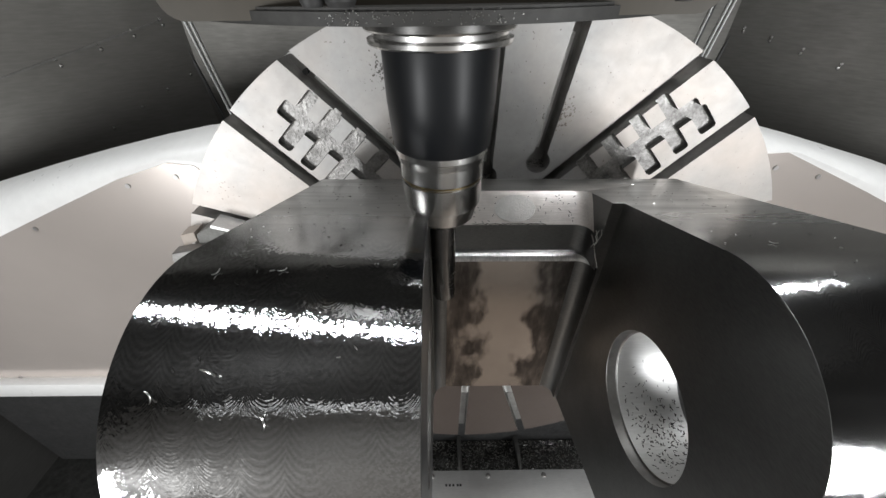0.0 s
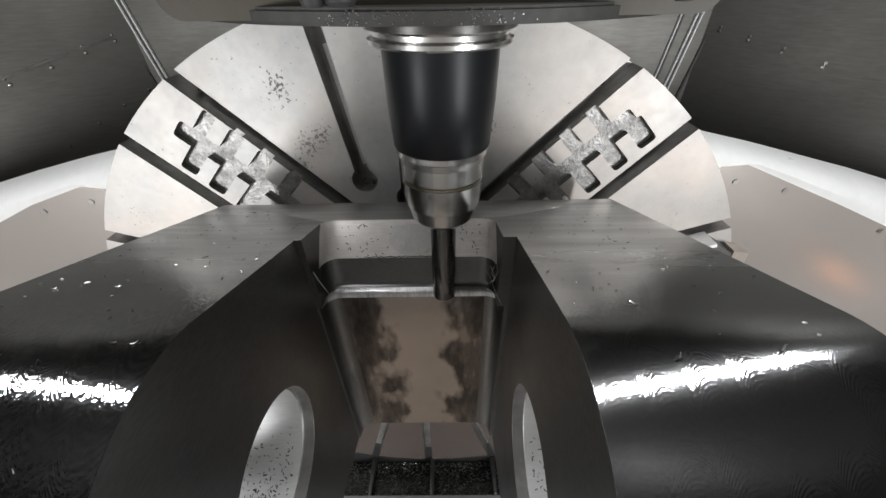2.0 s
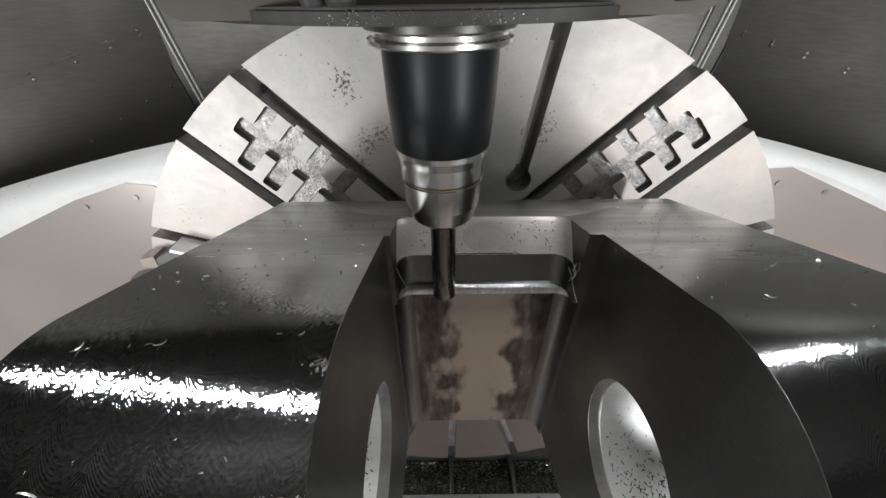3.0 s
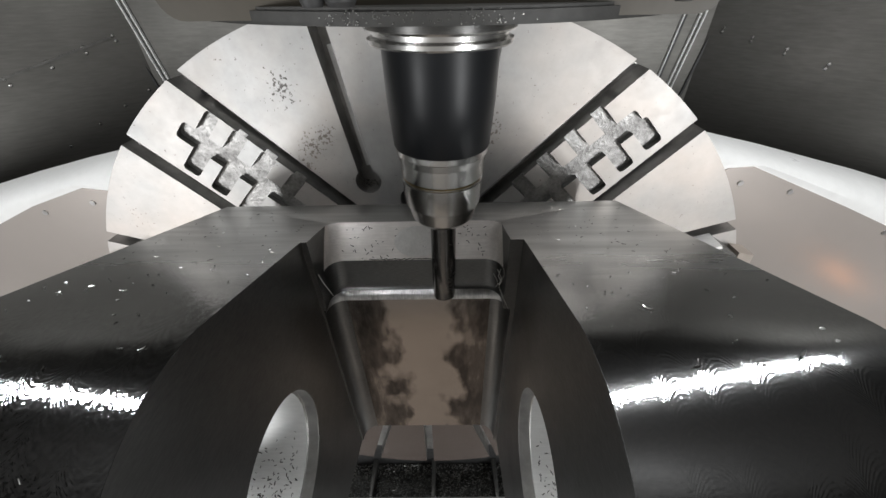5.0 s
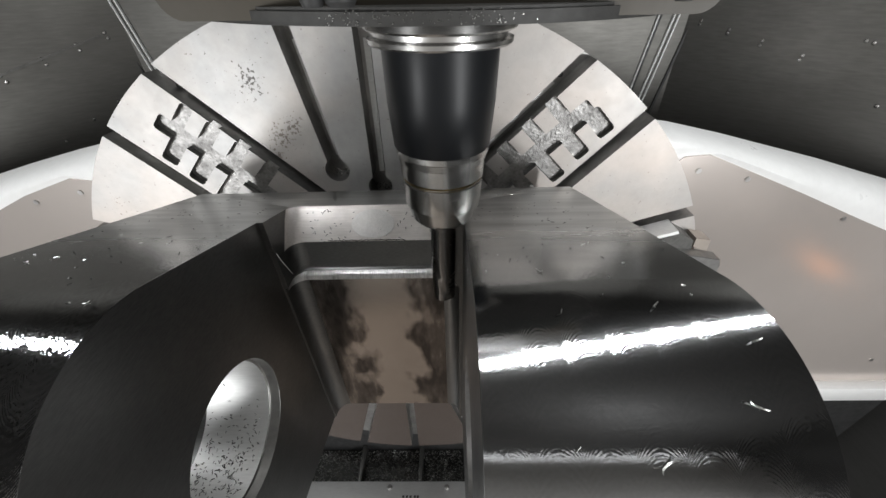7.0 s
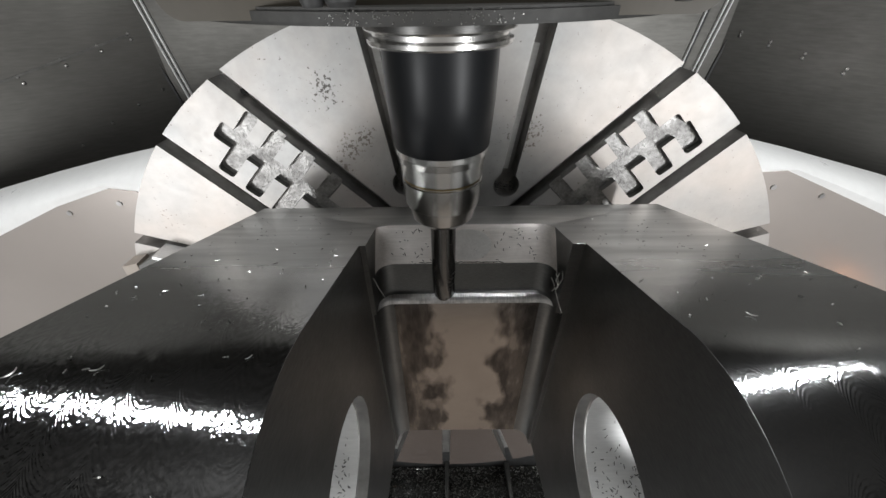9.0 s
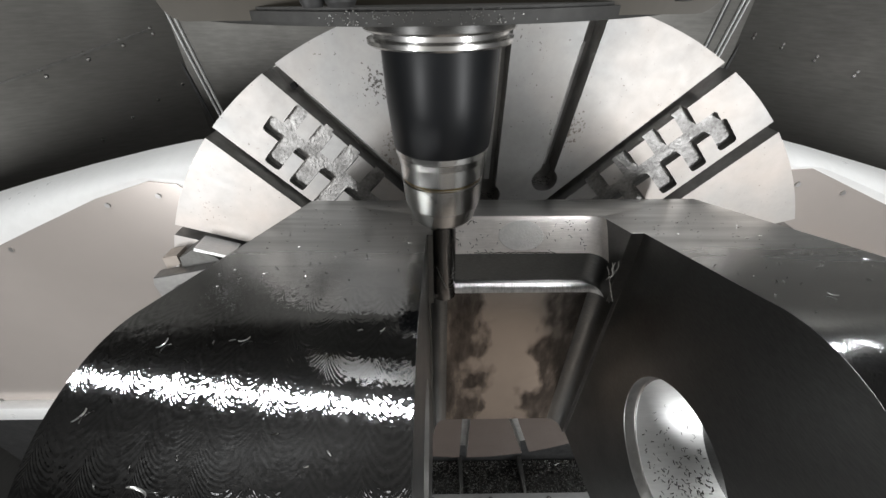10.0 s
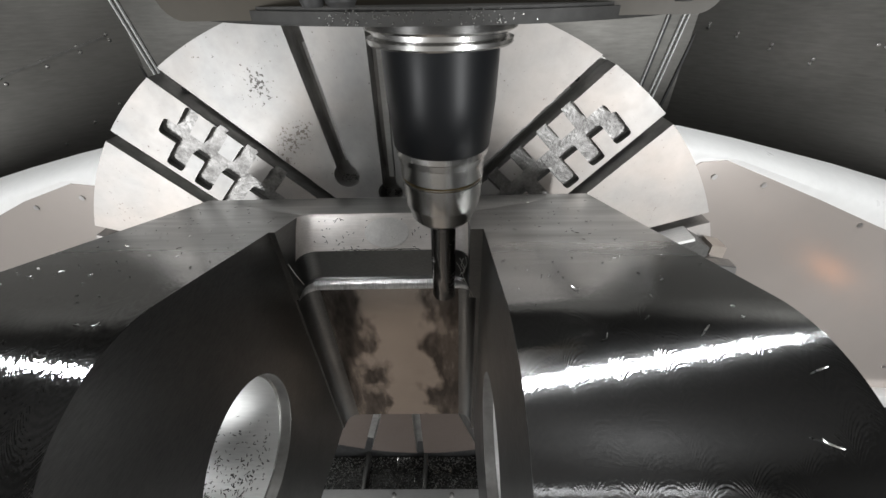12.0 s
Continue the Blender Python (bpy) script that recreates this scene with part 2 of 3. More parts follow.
CHROME = surface("turned_bright_steel", (0.60, 0.595, 0.58), (0.48, 0.475, 0.465), (0.15, 0.23), 1.0, (1, 1, 40), 60, 9, 0.04, 0.0002, 0.7)
BLACK = surface("black_oxide", (0.010, 0.011, 0.013), (0.007, 0.008, 0.009), (0.36, 0.42), 0.0, (1, 1, 2), 30, 20, 0.01, 0.0002)
BLACK.node_tree.nodes["Principled BSDF"].inputs["Specular IOR Level"].default_value = 0.22
CARBIDE = surface("carbide", (0.20, 0.195, 0.19), (0.13, 0.125, 0.12), (0.2, 0.3), 1.0, (1, 1, 4), 100, 30, 0.05, 0.0003)
CHIP = surface("steel_chip", (0.75, 0.75, 0.73), (0.45, 0.45, 0.43), (0.2, 0.4), 1.0, (1, 1, 1), 300, 50, 0.1, 0.0003)
CHIP_DARK = surface("oily_chip", (0.10, 0.10, 0.095), (0.03, 0.03, 0.028), (0.25, 0.4), 1.0, (1, 1, 1), 300, 50, 0.1, 0.0003)
RUBBER = surface("black_rubber", (0.03, 0.03, 0.03), (0.015, 0.015, 0.015), (0.5, 0.7), 0.0, (1, 1, 1), 80, 20, 0.05, 0.0003)
add_specks(PLATE, [(-0.068, -0.091, 0.028), (-0.031, -0.145, 0.022), (-0.059, -0.184, 0.018), (-0.047, -0.159, 0.026), (0.159, -0.146, 0.035)], (0.09, 0.085, 0.08), (0.66, 0.55, 0.47))


def shade_below(mat, level, soft, colour):
    """Paints brown shade into the colour of the part that dips below a level."""
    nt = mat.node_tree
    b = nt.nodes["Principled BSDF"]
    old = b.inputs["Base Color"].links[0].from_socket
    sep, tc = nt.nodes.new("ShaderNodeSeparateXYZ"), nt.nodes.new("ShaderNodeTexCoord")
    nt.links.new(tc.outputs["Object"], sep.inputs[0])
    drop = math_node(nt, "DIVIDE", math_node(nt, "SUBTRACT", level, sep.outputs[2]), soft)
    shade_mask = math_node(nt, "ADD", drop, math_node(nt, "MULTIPLY", noise_tex(nt, mapped(nt), 8, 4), 0.6))
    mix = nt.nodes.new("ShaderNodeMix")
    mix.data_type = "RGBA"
    nt.links.new(ramp(nt, shade_mask, [(0.2, (0, 0, 0)), (0.8, (1, 1, 1))]), mix.inputs[0])
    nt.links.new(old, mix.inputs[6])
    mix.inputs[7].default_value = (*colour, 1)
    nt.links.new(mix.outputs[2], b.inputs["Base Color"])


# brown shade painted on the faceplate's lower part, beneath the workpiece
shade_below(PLATE, -0.60, 0.16, (0.092, 0.072, 0.062))
WEBMAT = surface("web_coolant_and_reflection", (0.52, 0.465, 0.42), (0.38, 0.335, 0.30), (0.14, 0.24), 1.0, (0.5, 1, 14), 120, 8, 0.4, 0.00003)


def darken_sides(mat, mid, half):
    """Paints dark reflections, mixed with coolant blotches, inwards from both sides of the web."""
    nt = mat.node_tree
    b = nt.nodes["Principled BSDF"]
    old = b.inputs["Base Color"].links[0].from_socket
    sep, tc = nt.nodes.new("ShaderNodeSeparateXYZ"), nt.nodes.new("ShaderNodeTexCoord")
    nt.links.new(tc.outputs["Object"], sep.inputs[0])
    # darkness grows with distance from the middle, painting the web's reflected shade
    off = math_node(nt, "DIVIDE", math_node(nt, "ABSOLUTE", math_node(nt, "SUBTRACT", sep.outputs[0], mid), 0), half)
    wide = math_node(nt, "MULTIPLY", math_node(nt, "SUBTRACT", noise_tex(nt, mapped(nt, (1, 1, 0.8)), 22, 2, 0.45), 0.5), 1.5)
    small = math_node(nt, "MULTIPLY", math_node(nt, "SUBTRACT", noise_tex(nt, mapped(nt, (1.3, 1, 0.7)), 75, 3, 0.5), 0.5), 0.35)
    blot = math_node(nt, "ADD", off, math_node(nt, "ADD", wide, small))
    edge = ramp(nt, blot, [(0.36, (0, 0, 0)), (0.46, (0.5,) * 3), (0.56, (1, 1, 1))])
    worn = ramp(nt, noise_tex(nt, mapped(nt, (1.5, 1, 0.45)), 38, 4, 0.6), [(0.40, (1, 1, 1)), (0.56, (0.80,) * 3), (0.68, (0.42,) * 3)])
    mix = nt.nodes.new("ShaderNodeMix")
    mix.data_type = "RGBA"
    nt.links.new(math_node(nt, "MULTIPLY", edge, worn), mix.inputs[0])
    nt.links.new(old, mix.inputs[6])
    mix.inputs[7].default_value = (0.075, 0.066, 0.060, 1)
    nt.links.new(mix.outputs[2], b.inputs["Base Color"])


darken_sides(WEBMAT, 0.086, 0.074)
SWARF = surface("chip_bed", (0.10, 0.10, 0.095), (0.02, 0.02, 0.018), (0.3, 0.6), 0.8, (1, 1, 1), 260, 40, 0.8, 0.003)


# ---- builders ----
def part(name, bm, material, parent=None, label="", smooth=True):
    """One mesh object from a bmesh, under a thing."""
    mesh = bpy.data.meshes.new(name)
    bmesh.ops.recalc_face_normals(bm, faces=bm.faces)
    bm.to_mesh(mesh)
    bm.free()
    for m in material if isinstance(material, (list, tuple)) else (material,):
        mesh.materials.append(m)
    if smooth:
        mesh.shade_smooth()
        mesh.set_sharp_from_angle(angle=radians(32))
    ob = new(name, mesh)
    if parent:
        ob.parent = parent
    return tagged(ob, label)


def thing(name, label, category, group="", kind="", place=(0, 0, 0)):
    ob = new(name)
    ob.location = place
    return tagged(ob, label, category, group, kind)


def box_bm(x0, x1, y0, y1, z0, z1, bevel=0.0, seg=2):
    bm = bmesh.new()
    bmesh.ops.create_cube(bm, size=1, matrix=Matrix.Translation(((x0 + x1) / 2, (y0 + y1) / 2, (z0 + z1) / 2)) @ Matrix.Diagonal((x1 - x0, y1 - y0, z1 - z0, 1)))
    if bevel:
        bmesh.ops.bevel(bm, geom=bm.edges[:], offset=bevel, segments=seg, affect="EDGES", profile=0.5)
    return bm


def prism_bm(points, axis, lo, hi):
    """A polygon pushed along an axis. Points are the two other coordinates, in xyz order."""
    bm = bmesh.new()

    def at(p, d):
        v = list(p)
        v.insert("xyz".index(axis), d)
        return bm.verts.new(v)
    a, b = [at(p, lo) for p in points], [at(p, hi) for p in points]
    n = len(points)
    bm.faces.new(a), bm.faces.new(b)
    for i in range(n):
        bm.faces.new((a[i], a[(i + 1) % n], b[(i + 1) % n], b[i]))
    bmesh.ops.recalc_face_normals(bm, faces=bm.faces)
    return bm


def lathe_bm(profile, centre=(0, 0), n=96):
    """Radius and height pairs turned about z."""
    bm = bmesh.new()
    rings = []
    for r, z in profile:
        if r < 1e-6:
            rings.append([bm.verts.new((centre[0], centre[1], z))])
        else:
            rings.append([bm.verts.new((centre[0] + r * math.cos(2 * math.pi * i / n), centre[1] + r * math.sin(2 * math.pi * i / n), z)) for i in range(n)])
    for a, b in zip(rings, rings[1:]):
        for i in range(n):
            j = (i + 1) % n
            if len(a) == 1 and len(b) == 1:
                continue
            if len(a) == 1:
                bm.faces.new((a[0], b[i], b[j]))
            elif len(b) == 1:
                bm.faces.new((a[i], a[j], b[0]))
            else:
                bm.faces.new((a[i], a[j], b[j], b[i]))
    return bm


def disc_bm(x, z, y0, y1, r, n=48):
    """A cylinder along y."""
    return prism_bm([(x + r * math.cos(2 * math.pi * i / n), z + r * math.sin(2 * math.pi * i / n)) for i in range(n)], "y", y0, y1)


def strip_bm(p, q, width, y0, y1):
    """A straight bar in the xz plane from p to q, pushed along y."""
    a, b = Vector(p), Vector(q)
    side = Vector((-(b - a).y, (b - a).x)).normalized() * width / 2
    return prism_bm([tuple(a + side), tuple(b + side), tuple(b - side), tuple(a - side)], "y", y0, y1)


def carved(bm, cutters, bevel=0.0, inner=1):
    """The solid minus its cutters (bmesh, material slot), with slightly broken edges."""
    def temp(b, slot):
        for f in b.faces if slot is not None else ():
            f.material_index = slot
        me = bpy.data.meshes.new("blank")
        b.to_mesh(me)
        b.free()
        for m in (MILLED, BORE, ROUGH, SLOT, FACED, WEBMAT, STIPPLE, HATCH):
            me.materials.append(m)
        return new("blank", me)
    base = temp(bm, None)
    made = []
    for c, slot in cutters:
        cut = temp(c, slot)
        mod = base.modifiers.new("cut", "BOOLEAN")
        mod.operation, mod.solver, mod.object = "DIFFERENCE", "EXACT", cut
        made.append(cut)
    if bevel:
        mod = base.modifiers.new("edge", "BEVEL")
        mod.width, mod.segments, mod.limit_method, mod.angle_limit = bevel, 1, "ANGLE", radians(35)
    deps = bpy.context.evaluated_depsgraph_get()
    mesh = bpy.data.meshes.new_from_object(base.evaluated_get(deps))
    out = bmesh.new()
    out.from_mesh(mesh)
    for o in (base, *made):
        bpy.data.objects.remove(o)
    return out


def arc(cx, cy, r, a0, a1, n):
    return [(cx + r * math.cos(radians(a0 + (a1 - a0) * i / n)), cy + r * math.sin(radians(a0 + (a1 - a0) * i / n))) for i in range(n + 1)]


# ---- enclosure ----
def wall_slab(name, p, q, z0, z1, thick=0.02, mat=None):
    """A wall along p to q in plan, its inner face on the line, its thickness on the left of p to q."""
    a, b = Vector(p), Vector(q)
    side = Vector((-(b - a).y, (b - a).x)).normalized() * thick
    bm = prism_bm([tuple(a), tuple(b), tuple(b + side), tuple(a + side)], "z", z0, z1)
    return tagged(part(name, bm, mat or WALL, smooth=False), kind="structure")


LOW, HIGH = -1.30, 0.80
BACK_L, BACK_R = (-0.625, 1.05), (0.735, 1.05)
SIDE_L, SIDE_R = (-1.28, 0.62), (1.32, 0.60)
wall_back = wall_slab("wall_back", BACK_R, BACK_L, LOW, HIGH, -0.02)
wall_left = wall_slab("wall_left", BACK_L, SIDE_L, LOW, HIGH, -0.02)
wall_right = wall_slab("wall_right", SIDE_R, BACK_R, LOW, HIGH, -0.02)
# front and ceiling stay out of view, added for the reflections they give
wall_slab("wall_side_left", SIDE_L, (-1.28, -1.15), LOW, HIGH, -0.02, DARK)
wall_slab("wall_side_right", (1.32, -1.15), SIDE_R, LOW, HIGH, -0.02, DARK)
wall_slab("wall_front", (-1.28, -1.15), (1.32, -1.15), LOW, HIGH, -0.02, DOOR)
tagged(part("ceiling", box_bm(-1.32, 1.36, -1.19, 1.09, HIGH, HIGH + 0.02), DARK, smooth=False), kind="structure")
floor = tagged(part("floor", box_bm(-1.32, 1.36, -1.19, 1.09, LOW - 0.02, LOW), SWARF, smooth=False), kind="structure")


def along(p, q, s):
    return (p[0] + (q[0] - p[0]) * s, p[1] + (q[1] - p[1]) * s)


def slanted_bar(name, parent, top, bottom, y, width, depth, mat):
    bm = strip_bm(top, bottom, width, y - depth, y)
    return part(name, bm, mat, parent)


# corner joints: a dark gap and two thin beads, their glint painted white, on either side of the rear wall
for name, xt, xb, w, mat in (("joint_gap", -0.667, -0.585, 0.007, RUBBER), ("joint_bead", -0.634, -0.562, 0.0025, BAND), ("joint_bead", -0.620, -0.551, 0.0025, BAND),
                             ("joint_gap", 0.766, 0.692, 0.006, RUBBER), ("joint_bead", 0.727, 0.660, 0.0025, BAND), ("joint_bead", 0.716, 0.648, 0.0025, BAND), ("joint_gap", 0.683, 0.625, 0.005, RUBBER), ("joint_bead", 0.677, 0.620, 0.002, BAND)):
    slanted_bar(name, wall_back, (xt, 0.02), (xb, -0.42), 1.049, w, 0.006 if mat is BAND else 0.003, mat)


def screw_on(parent, p, q, s, z, r=0.004):
    """A domed screw head on a wall that runs from p to q."""
    x, y = along(p, q, s)
    n = Vector((-(q[1] - p[1]), q[0] - p[0], 0)).normalized()
    if n.y > 0:
        n = -n
    bm = lathe_bm([(r, -0.0005), (r, 0.0008), (r * 0.7, 0.0022), (0, 0.0028)], n=14)
    bmesh.ops.transform(bm, matrix=Matrix.Translation((x, y, z)) @ n.to_track_quat("Z", "Y").to_matrix().to_4x4(), verts=bm.verts)
    return part("screw", bm, CHROME, parent)


SCREWS_L = [(0.338, -0.154), (0.333, -0.167), (0.231, -0.129), (0.226, -0.141), (0.136, -0.107), (0.134, -0.119), (0.054, -0.088), (0.052, -0.1), (0.028, -0.211), (0.108, -0.239), (0.193, -0.272), (0.291, -0.312)]
SCREWS_R = [(0.039, -0.101), (0.038, -0.109), (0.122, -0.117), (0.121, -0.125), (0.216, -0.136), (0.214, -0.145), (0.324, -0.159), (0.321, -0.168), (0.437, -0.127), (0.454, -0.13), (0.533, -0.241)]
SCREWS_P = [(-0.405, -0.252), (-0.486, -0.267), (-0.682, -0.347), (-1.0, -0.772), (0.526, -0.238), (0.603, -0.253), (0.786, -0.326), (1.074, -0.695)]
for s, z in SCREWS_L:
    screw_on(wall_left, BACK_L, SIDE_L, s, z)
for s, z in SCREWS_R:
    screw_on(wall_right, BACK_R, SIDE_R, s, z)

# the pressed seam across the left-hand sheet
bm = bmesh.new()
pa, pb = along(BACK_L, SIDE_L, 0.06), along(BACK_L, SIDE_L, 0.62)
nrm = Vector((pb[1] - pa[1], -(pb[0] - pa[0]), 0)).normalized() * 0.003
nrm = nrm if nrm.y < 0 else -nrm
for (x, y), z in ((pa, -0.092), (pb, -0.215)):
    for dz in (0.002, -0.002):
        for k in (0, 1):
            bm.verts.new((x + nrm.x * k, y + nrm.y * k, z + dz))
bmesh.ops.convex_hull(bm, input=bm.verts)
part("sheet_seam", bm, LIP, wall_left)

# two small round lamps low on the side wall, seen as glows in the cover sheet
def signal_lamp(y, z, colour, strength, label):
    root = thing("signal_lamp", label, "lamp", "lamps on the side wall")
    glow = bpy.data.materials.new("lamp_lens")
    glow.use_nodes = True
    b = glow.node_tree.nodes["Principled BSDF"]
    b.inputs["Base Color"].default_value = (*colour, 1)
    b.inputs["Emission Color"].default_value = (*colour, 1)
    b.inputs["Emission Strength"].default_value = strength
    turn = Matrix.Translation((1.32, y, z)) @ Matrix.Rotation(radians(-90), 4, "Y")
    for name, profile_rz, mat in (("bezel", [(0.030, 0.0), (0.034, 0.001), (0.034, 0.008), (0.027, 0.010), (0.024, 0.006)], RUBBER), ("lens", [(0.025, 0.001), (0.024, 0.010), (0.015, 0.016), (0, 0.018)], glow)):
        bm = lathe_bm(profile_rz, n=32)
        bmesh.ops.transform(bm, matrix=turn, verts=bm.verts)
        part(name, bm, mat, root)


signal_lamp(0.130, -0.75, (1.0, 0.36, 0.08), 1.8, "small round amber signal lamp with black bezel")
signal_lamp(-0.262, -0.73, (1.0, 0.93, 0.85), 1.2, "small round white lamp with black bezel")

# ---- table housing ----
housing = thing("table_housing", "warm grey sheet-metal table housing with rounded upper edge painted highlight-white", "machine housing", kind="structure")
IN_L = [(-1.26, -0.585), (-0.75, -0.362), (-0.625, -0.309), (-0.50, -0.257), (-0.41, -0.229), (-0.372, -0.234), (-0.348, -0.256), (-0.338, -0.30)]
OUT_L = [(-1.26, -0.430), (-0.783, -0.299), (-0.66, -0.265), (-0.55, -0.237), (-0.45, -0.214), (-0.374, -0.199), (-0.30, -0.190), (-0.22, -0.20)]
IN_R = [(1.30, -0.525), (0.816, -0.329), (0.70, -0.280), (0.60, -0.240), (0.535, -0.214), (0.500, -0.216), (0.478, -0.236), (0.468, -0.28)]
OUT_R = [(1.30, -0.410), (0.865, -0.287), (0.77, -0.259), (0.686, -0.237), (0.59, -0.212), (0.504, -0.192), (0.42, -0.180), (0.34, -0.19)]
PF, PB = 0.520, 0.600
for inner, outer in ((IN_L, OUT_L), (IN_R, OUT_R)):
    bm = bmesh.new()
    rows = []
    for k in range(7):
        a = math.pi / 2 * k / 6
        rows.append([bm.verts.new((i[0] + (o[0] - i[0]) * math.sin(a), PF + 0.002 - 0.006 * math.sin(2 * a) + (PB - PF) * (1 - math.cos(a)), i[1] + (o[1] - i[1]) * math.sin(a))) for i, o in zip(inner, outer)])
    for a, b in zip(rows, rows[1:]):
        for i in range(len(a) - 1):
            bm.faces.new((a[i], a[i + 1], b[i + 1], b[i]))
    back = [bm.verts.new((v.co.x, PB + 0.012, v.co.z - 0.30)) for v in rows[-1]]
    for i in range(len(back) - 1):
        bm.faces.new((rows[-1][i], rows[-1][i + 1], back[i + 1], back[i]))
    # the edge's bright reflection is painted on as white
    part("rounded_edge", bm, BAND, housing, "rounded edge with its bright reflection painted white")
face = IN_L + [(x, z) for x, z in reversed(IN_R)]
BOTTOM = -0.775
face = [(-1.26, BOTTOM)] + face + [(1.30, BOTTOM)]
cover = part("front_cover", prism_bm(face, "y", PF, PF + 0.012), PANEL, housing, "warm grey cover sheet with screws", smooth=False)
part("lower_lip", box_bm(-1.26, 1.30, 0.498, 0.53, BOTTOM - 0.05, BOTTOM, 0.006), BAND, housing, "white lower lip")
# black sheet put where the recess under the lip falls into shade
part("recess_shade", box_bm(-1.26, 1.30, 0.56, 0.58, LOW, BOTTOM - 0.04), RUBBER, housing, "black sheet in place of the dark recess", smooth=False)
for x, z in SCREWS_P:
    bm = disc_bm(x, z, PF - 0.0018, PF, 0.0038, 14)
    part("screw", bm, SLOT, cover)

# ---- rotary table ----
CX, CZ, RAD, YD = 0.0715, -0.5005, 0.4938, 0.479
SLOT_W = 0.0185
table = thing("rotary_table", "round bright steel faceplate with T-slots and zigzag pockets", "rotary table")


def zigzag(side):
    """Boxes of the meandering pocket between two slots: a spine with teeth on both sides. The two pockets differ a little."""
    if side > 0:
        o, d, nn = Vector((-0.190, -0.150)), Vector((0.712, -0.702)), Vector((0.702, 0.712))
        spine = (-0.0185, 0.150, -0.0065, 0.0170)
        upper = ((-0.0040, 0.0115), (0.0285, 0.0468), (0.0655, 0.0850), (0.1070, 0.1258))
        lower = ((0.0030, 0.0235, -0.0410), (0.0395, 0.0610, -0.0445), (0.0790, 0.1000, -0.0500))
        tip = 0.0482
    else:
        o, d, nn = Vector((0.329, -0.155)), Vector((-0.712, -0.702)), Vector((-0.702, 0.712))
        spine = (-0.0228, 0.150, -0.0012, 0.0240)
        upper = ((0.0005, 0.0165), (0.0370, 0.0535), (0.0755, 0.0950), (0.1160, 0.1350))
        lower = ((-0.0282, -0.0070, -0.0310), (0.0100, 0.0295, -0.0345), (0.0500, 0.0710, -0.0380), (0.0910, 0.1110, -0.0420))
        tip = 0.0525
    cells = [spine] + [(u0, u1, 0.0, tip) for u0, u1 in upper] + [(u0, u1, v, 0.008) for u0, u1, v in lower]
    return [[tuple(o + d * u + nn * v) for u, v in ((u0, v0), (u1, v0), (u1, v1), (u0, v1))] for u0, u1, v0, v1 in cells]


def rounded(points, r, n=3):
    """A convex polygon with rounded corners."""
    out = []
    m = len(points)
    for i in range(m):
        a, b, c = Vector(points[i - 1]), Vector(points[i]), Vector(points[(i + 1) % m])
        p, q = b + (a - b).normalized() * r, b + (c - b).normalized() * r
        for k in range(n + 1):
            s = k / n
            out.append(tuple(p * (1 - s) ** 2 + b * 2 * s * (1 - s) + q * s * s))
    return out


SLOTS = [((0.072, 0.03), (0.068, -0.230)), ((-0.026, 0.03), (0.013, -0.204)), ((0.176, 0.03), (0.141, -0.208)),
         ((-0.215, -0.043), (0.06, -0.320)), ((-0.312, -0.104), (0.0, -0.430)), ((0.352, -0.047), (0.08, -0.320)), ((0.450, -0.098), (0.13, -0.445)),
         ((0.56, -0.265), (0.36, -0.331)), ((-0.43, -0.265), (-0.23, -0.331)),
         ((-0.087, -1.02), (-0.01, -0.74)), ((0.060, -1.03), (0.0625, -0.74)), ((0.235, -1.02), (0.150, -0.74))]
cuts = []
for a, b in SLOTS:
    cuts.append((strip_bm(a, b, SLOT_W, YD - 0.02, YD + 0.030), 3))
for x, z in ((0.068, -0.232), (0.013, -0.206), (0.141, -0.210)):
    cuts.append((disc_bm(x, z, YD - 0.02, YD + 0.034, 0.0165, 32), 3))
for side in (1, -1):
    for cell in zigzag(side):
        pocket = prism_bm(rounded(cell, 0.005), "y", YD - 0.02, YD + 0.009)
        for f in pocket.faces:
            # side walls take the dark steel, which paints in the pocket's shade
            f.material_index = 2 if abs(f.normal.y) > 0.5 else 4
        cuts.append((pocket, None))
bm = carved(disc_bm(CX, CZ, YD, YD + 0.05, RAD, 180), cuts, 0.0013)
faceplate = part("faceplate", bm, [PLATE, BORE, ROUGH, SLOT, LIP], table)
part("hub", disc_bm(CX, CZ, YD + 0.051, 0.56, 0.30, 64), LIP, table, "dark hub behind the faceplate")
for a, b in SLOTS[:7]:
    pa, pb = Vector(a), Vector(b)
    d = (pb - pa).normalized()
    part("slot_bottom", strip_bm(tuple(pa + d * 0.085), tuple(pb - d * 0.01), 0.007, YD + 0.0255, YD + 0.0295), BORE, table)
for x, z in ((-0.166, -0.0985), (0.298, -0.0985)):
    part("pin", disc_bm(x, z, YD + 0.02, YD + 0.0285, 0.0035, 12), RUBBER, table)

# ---- workpiece ----
NY, NZ, NR = 0.148, -0.2225, 0.0925
XL, XR, GAP_L, GAP_R = -0.1495, 0.3125, -0.008, 0.176
HY, HZ, HR = 0.170, -0.299, 0.0600
WEB = 0.318


def tangent_angle(py, pz):
    d = math.hypot(py - NY, pz - NZ)
    return math.degrees(math.atan2(pz - NZ, py - NY)) + math.degrees(math.acos(NR / d))


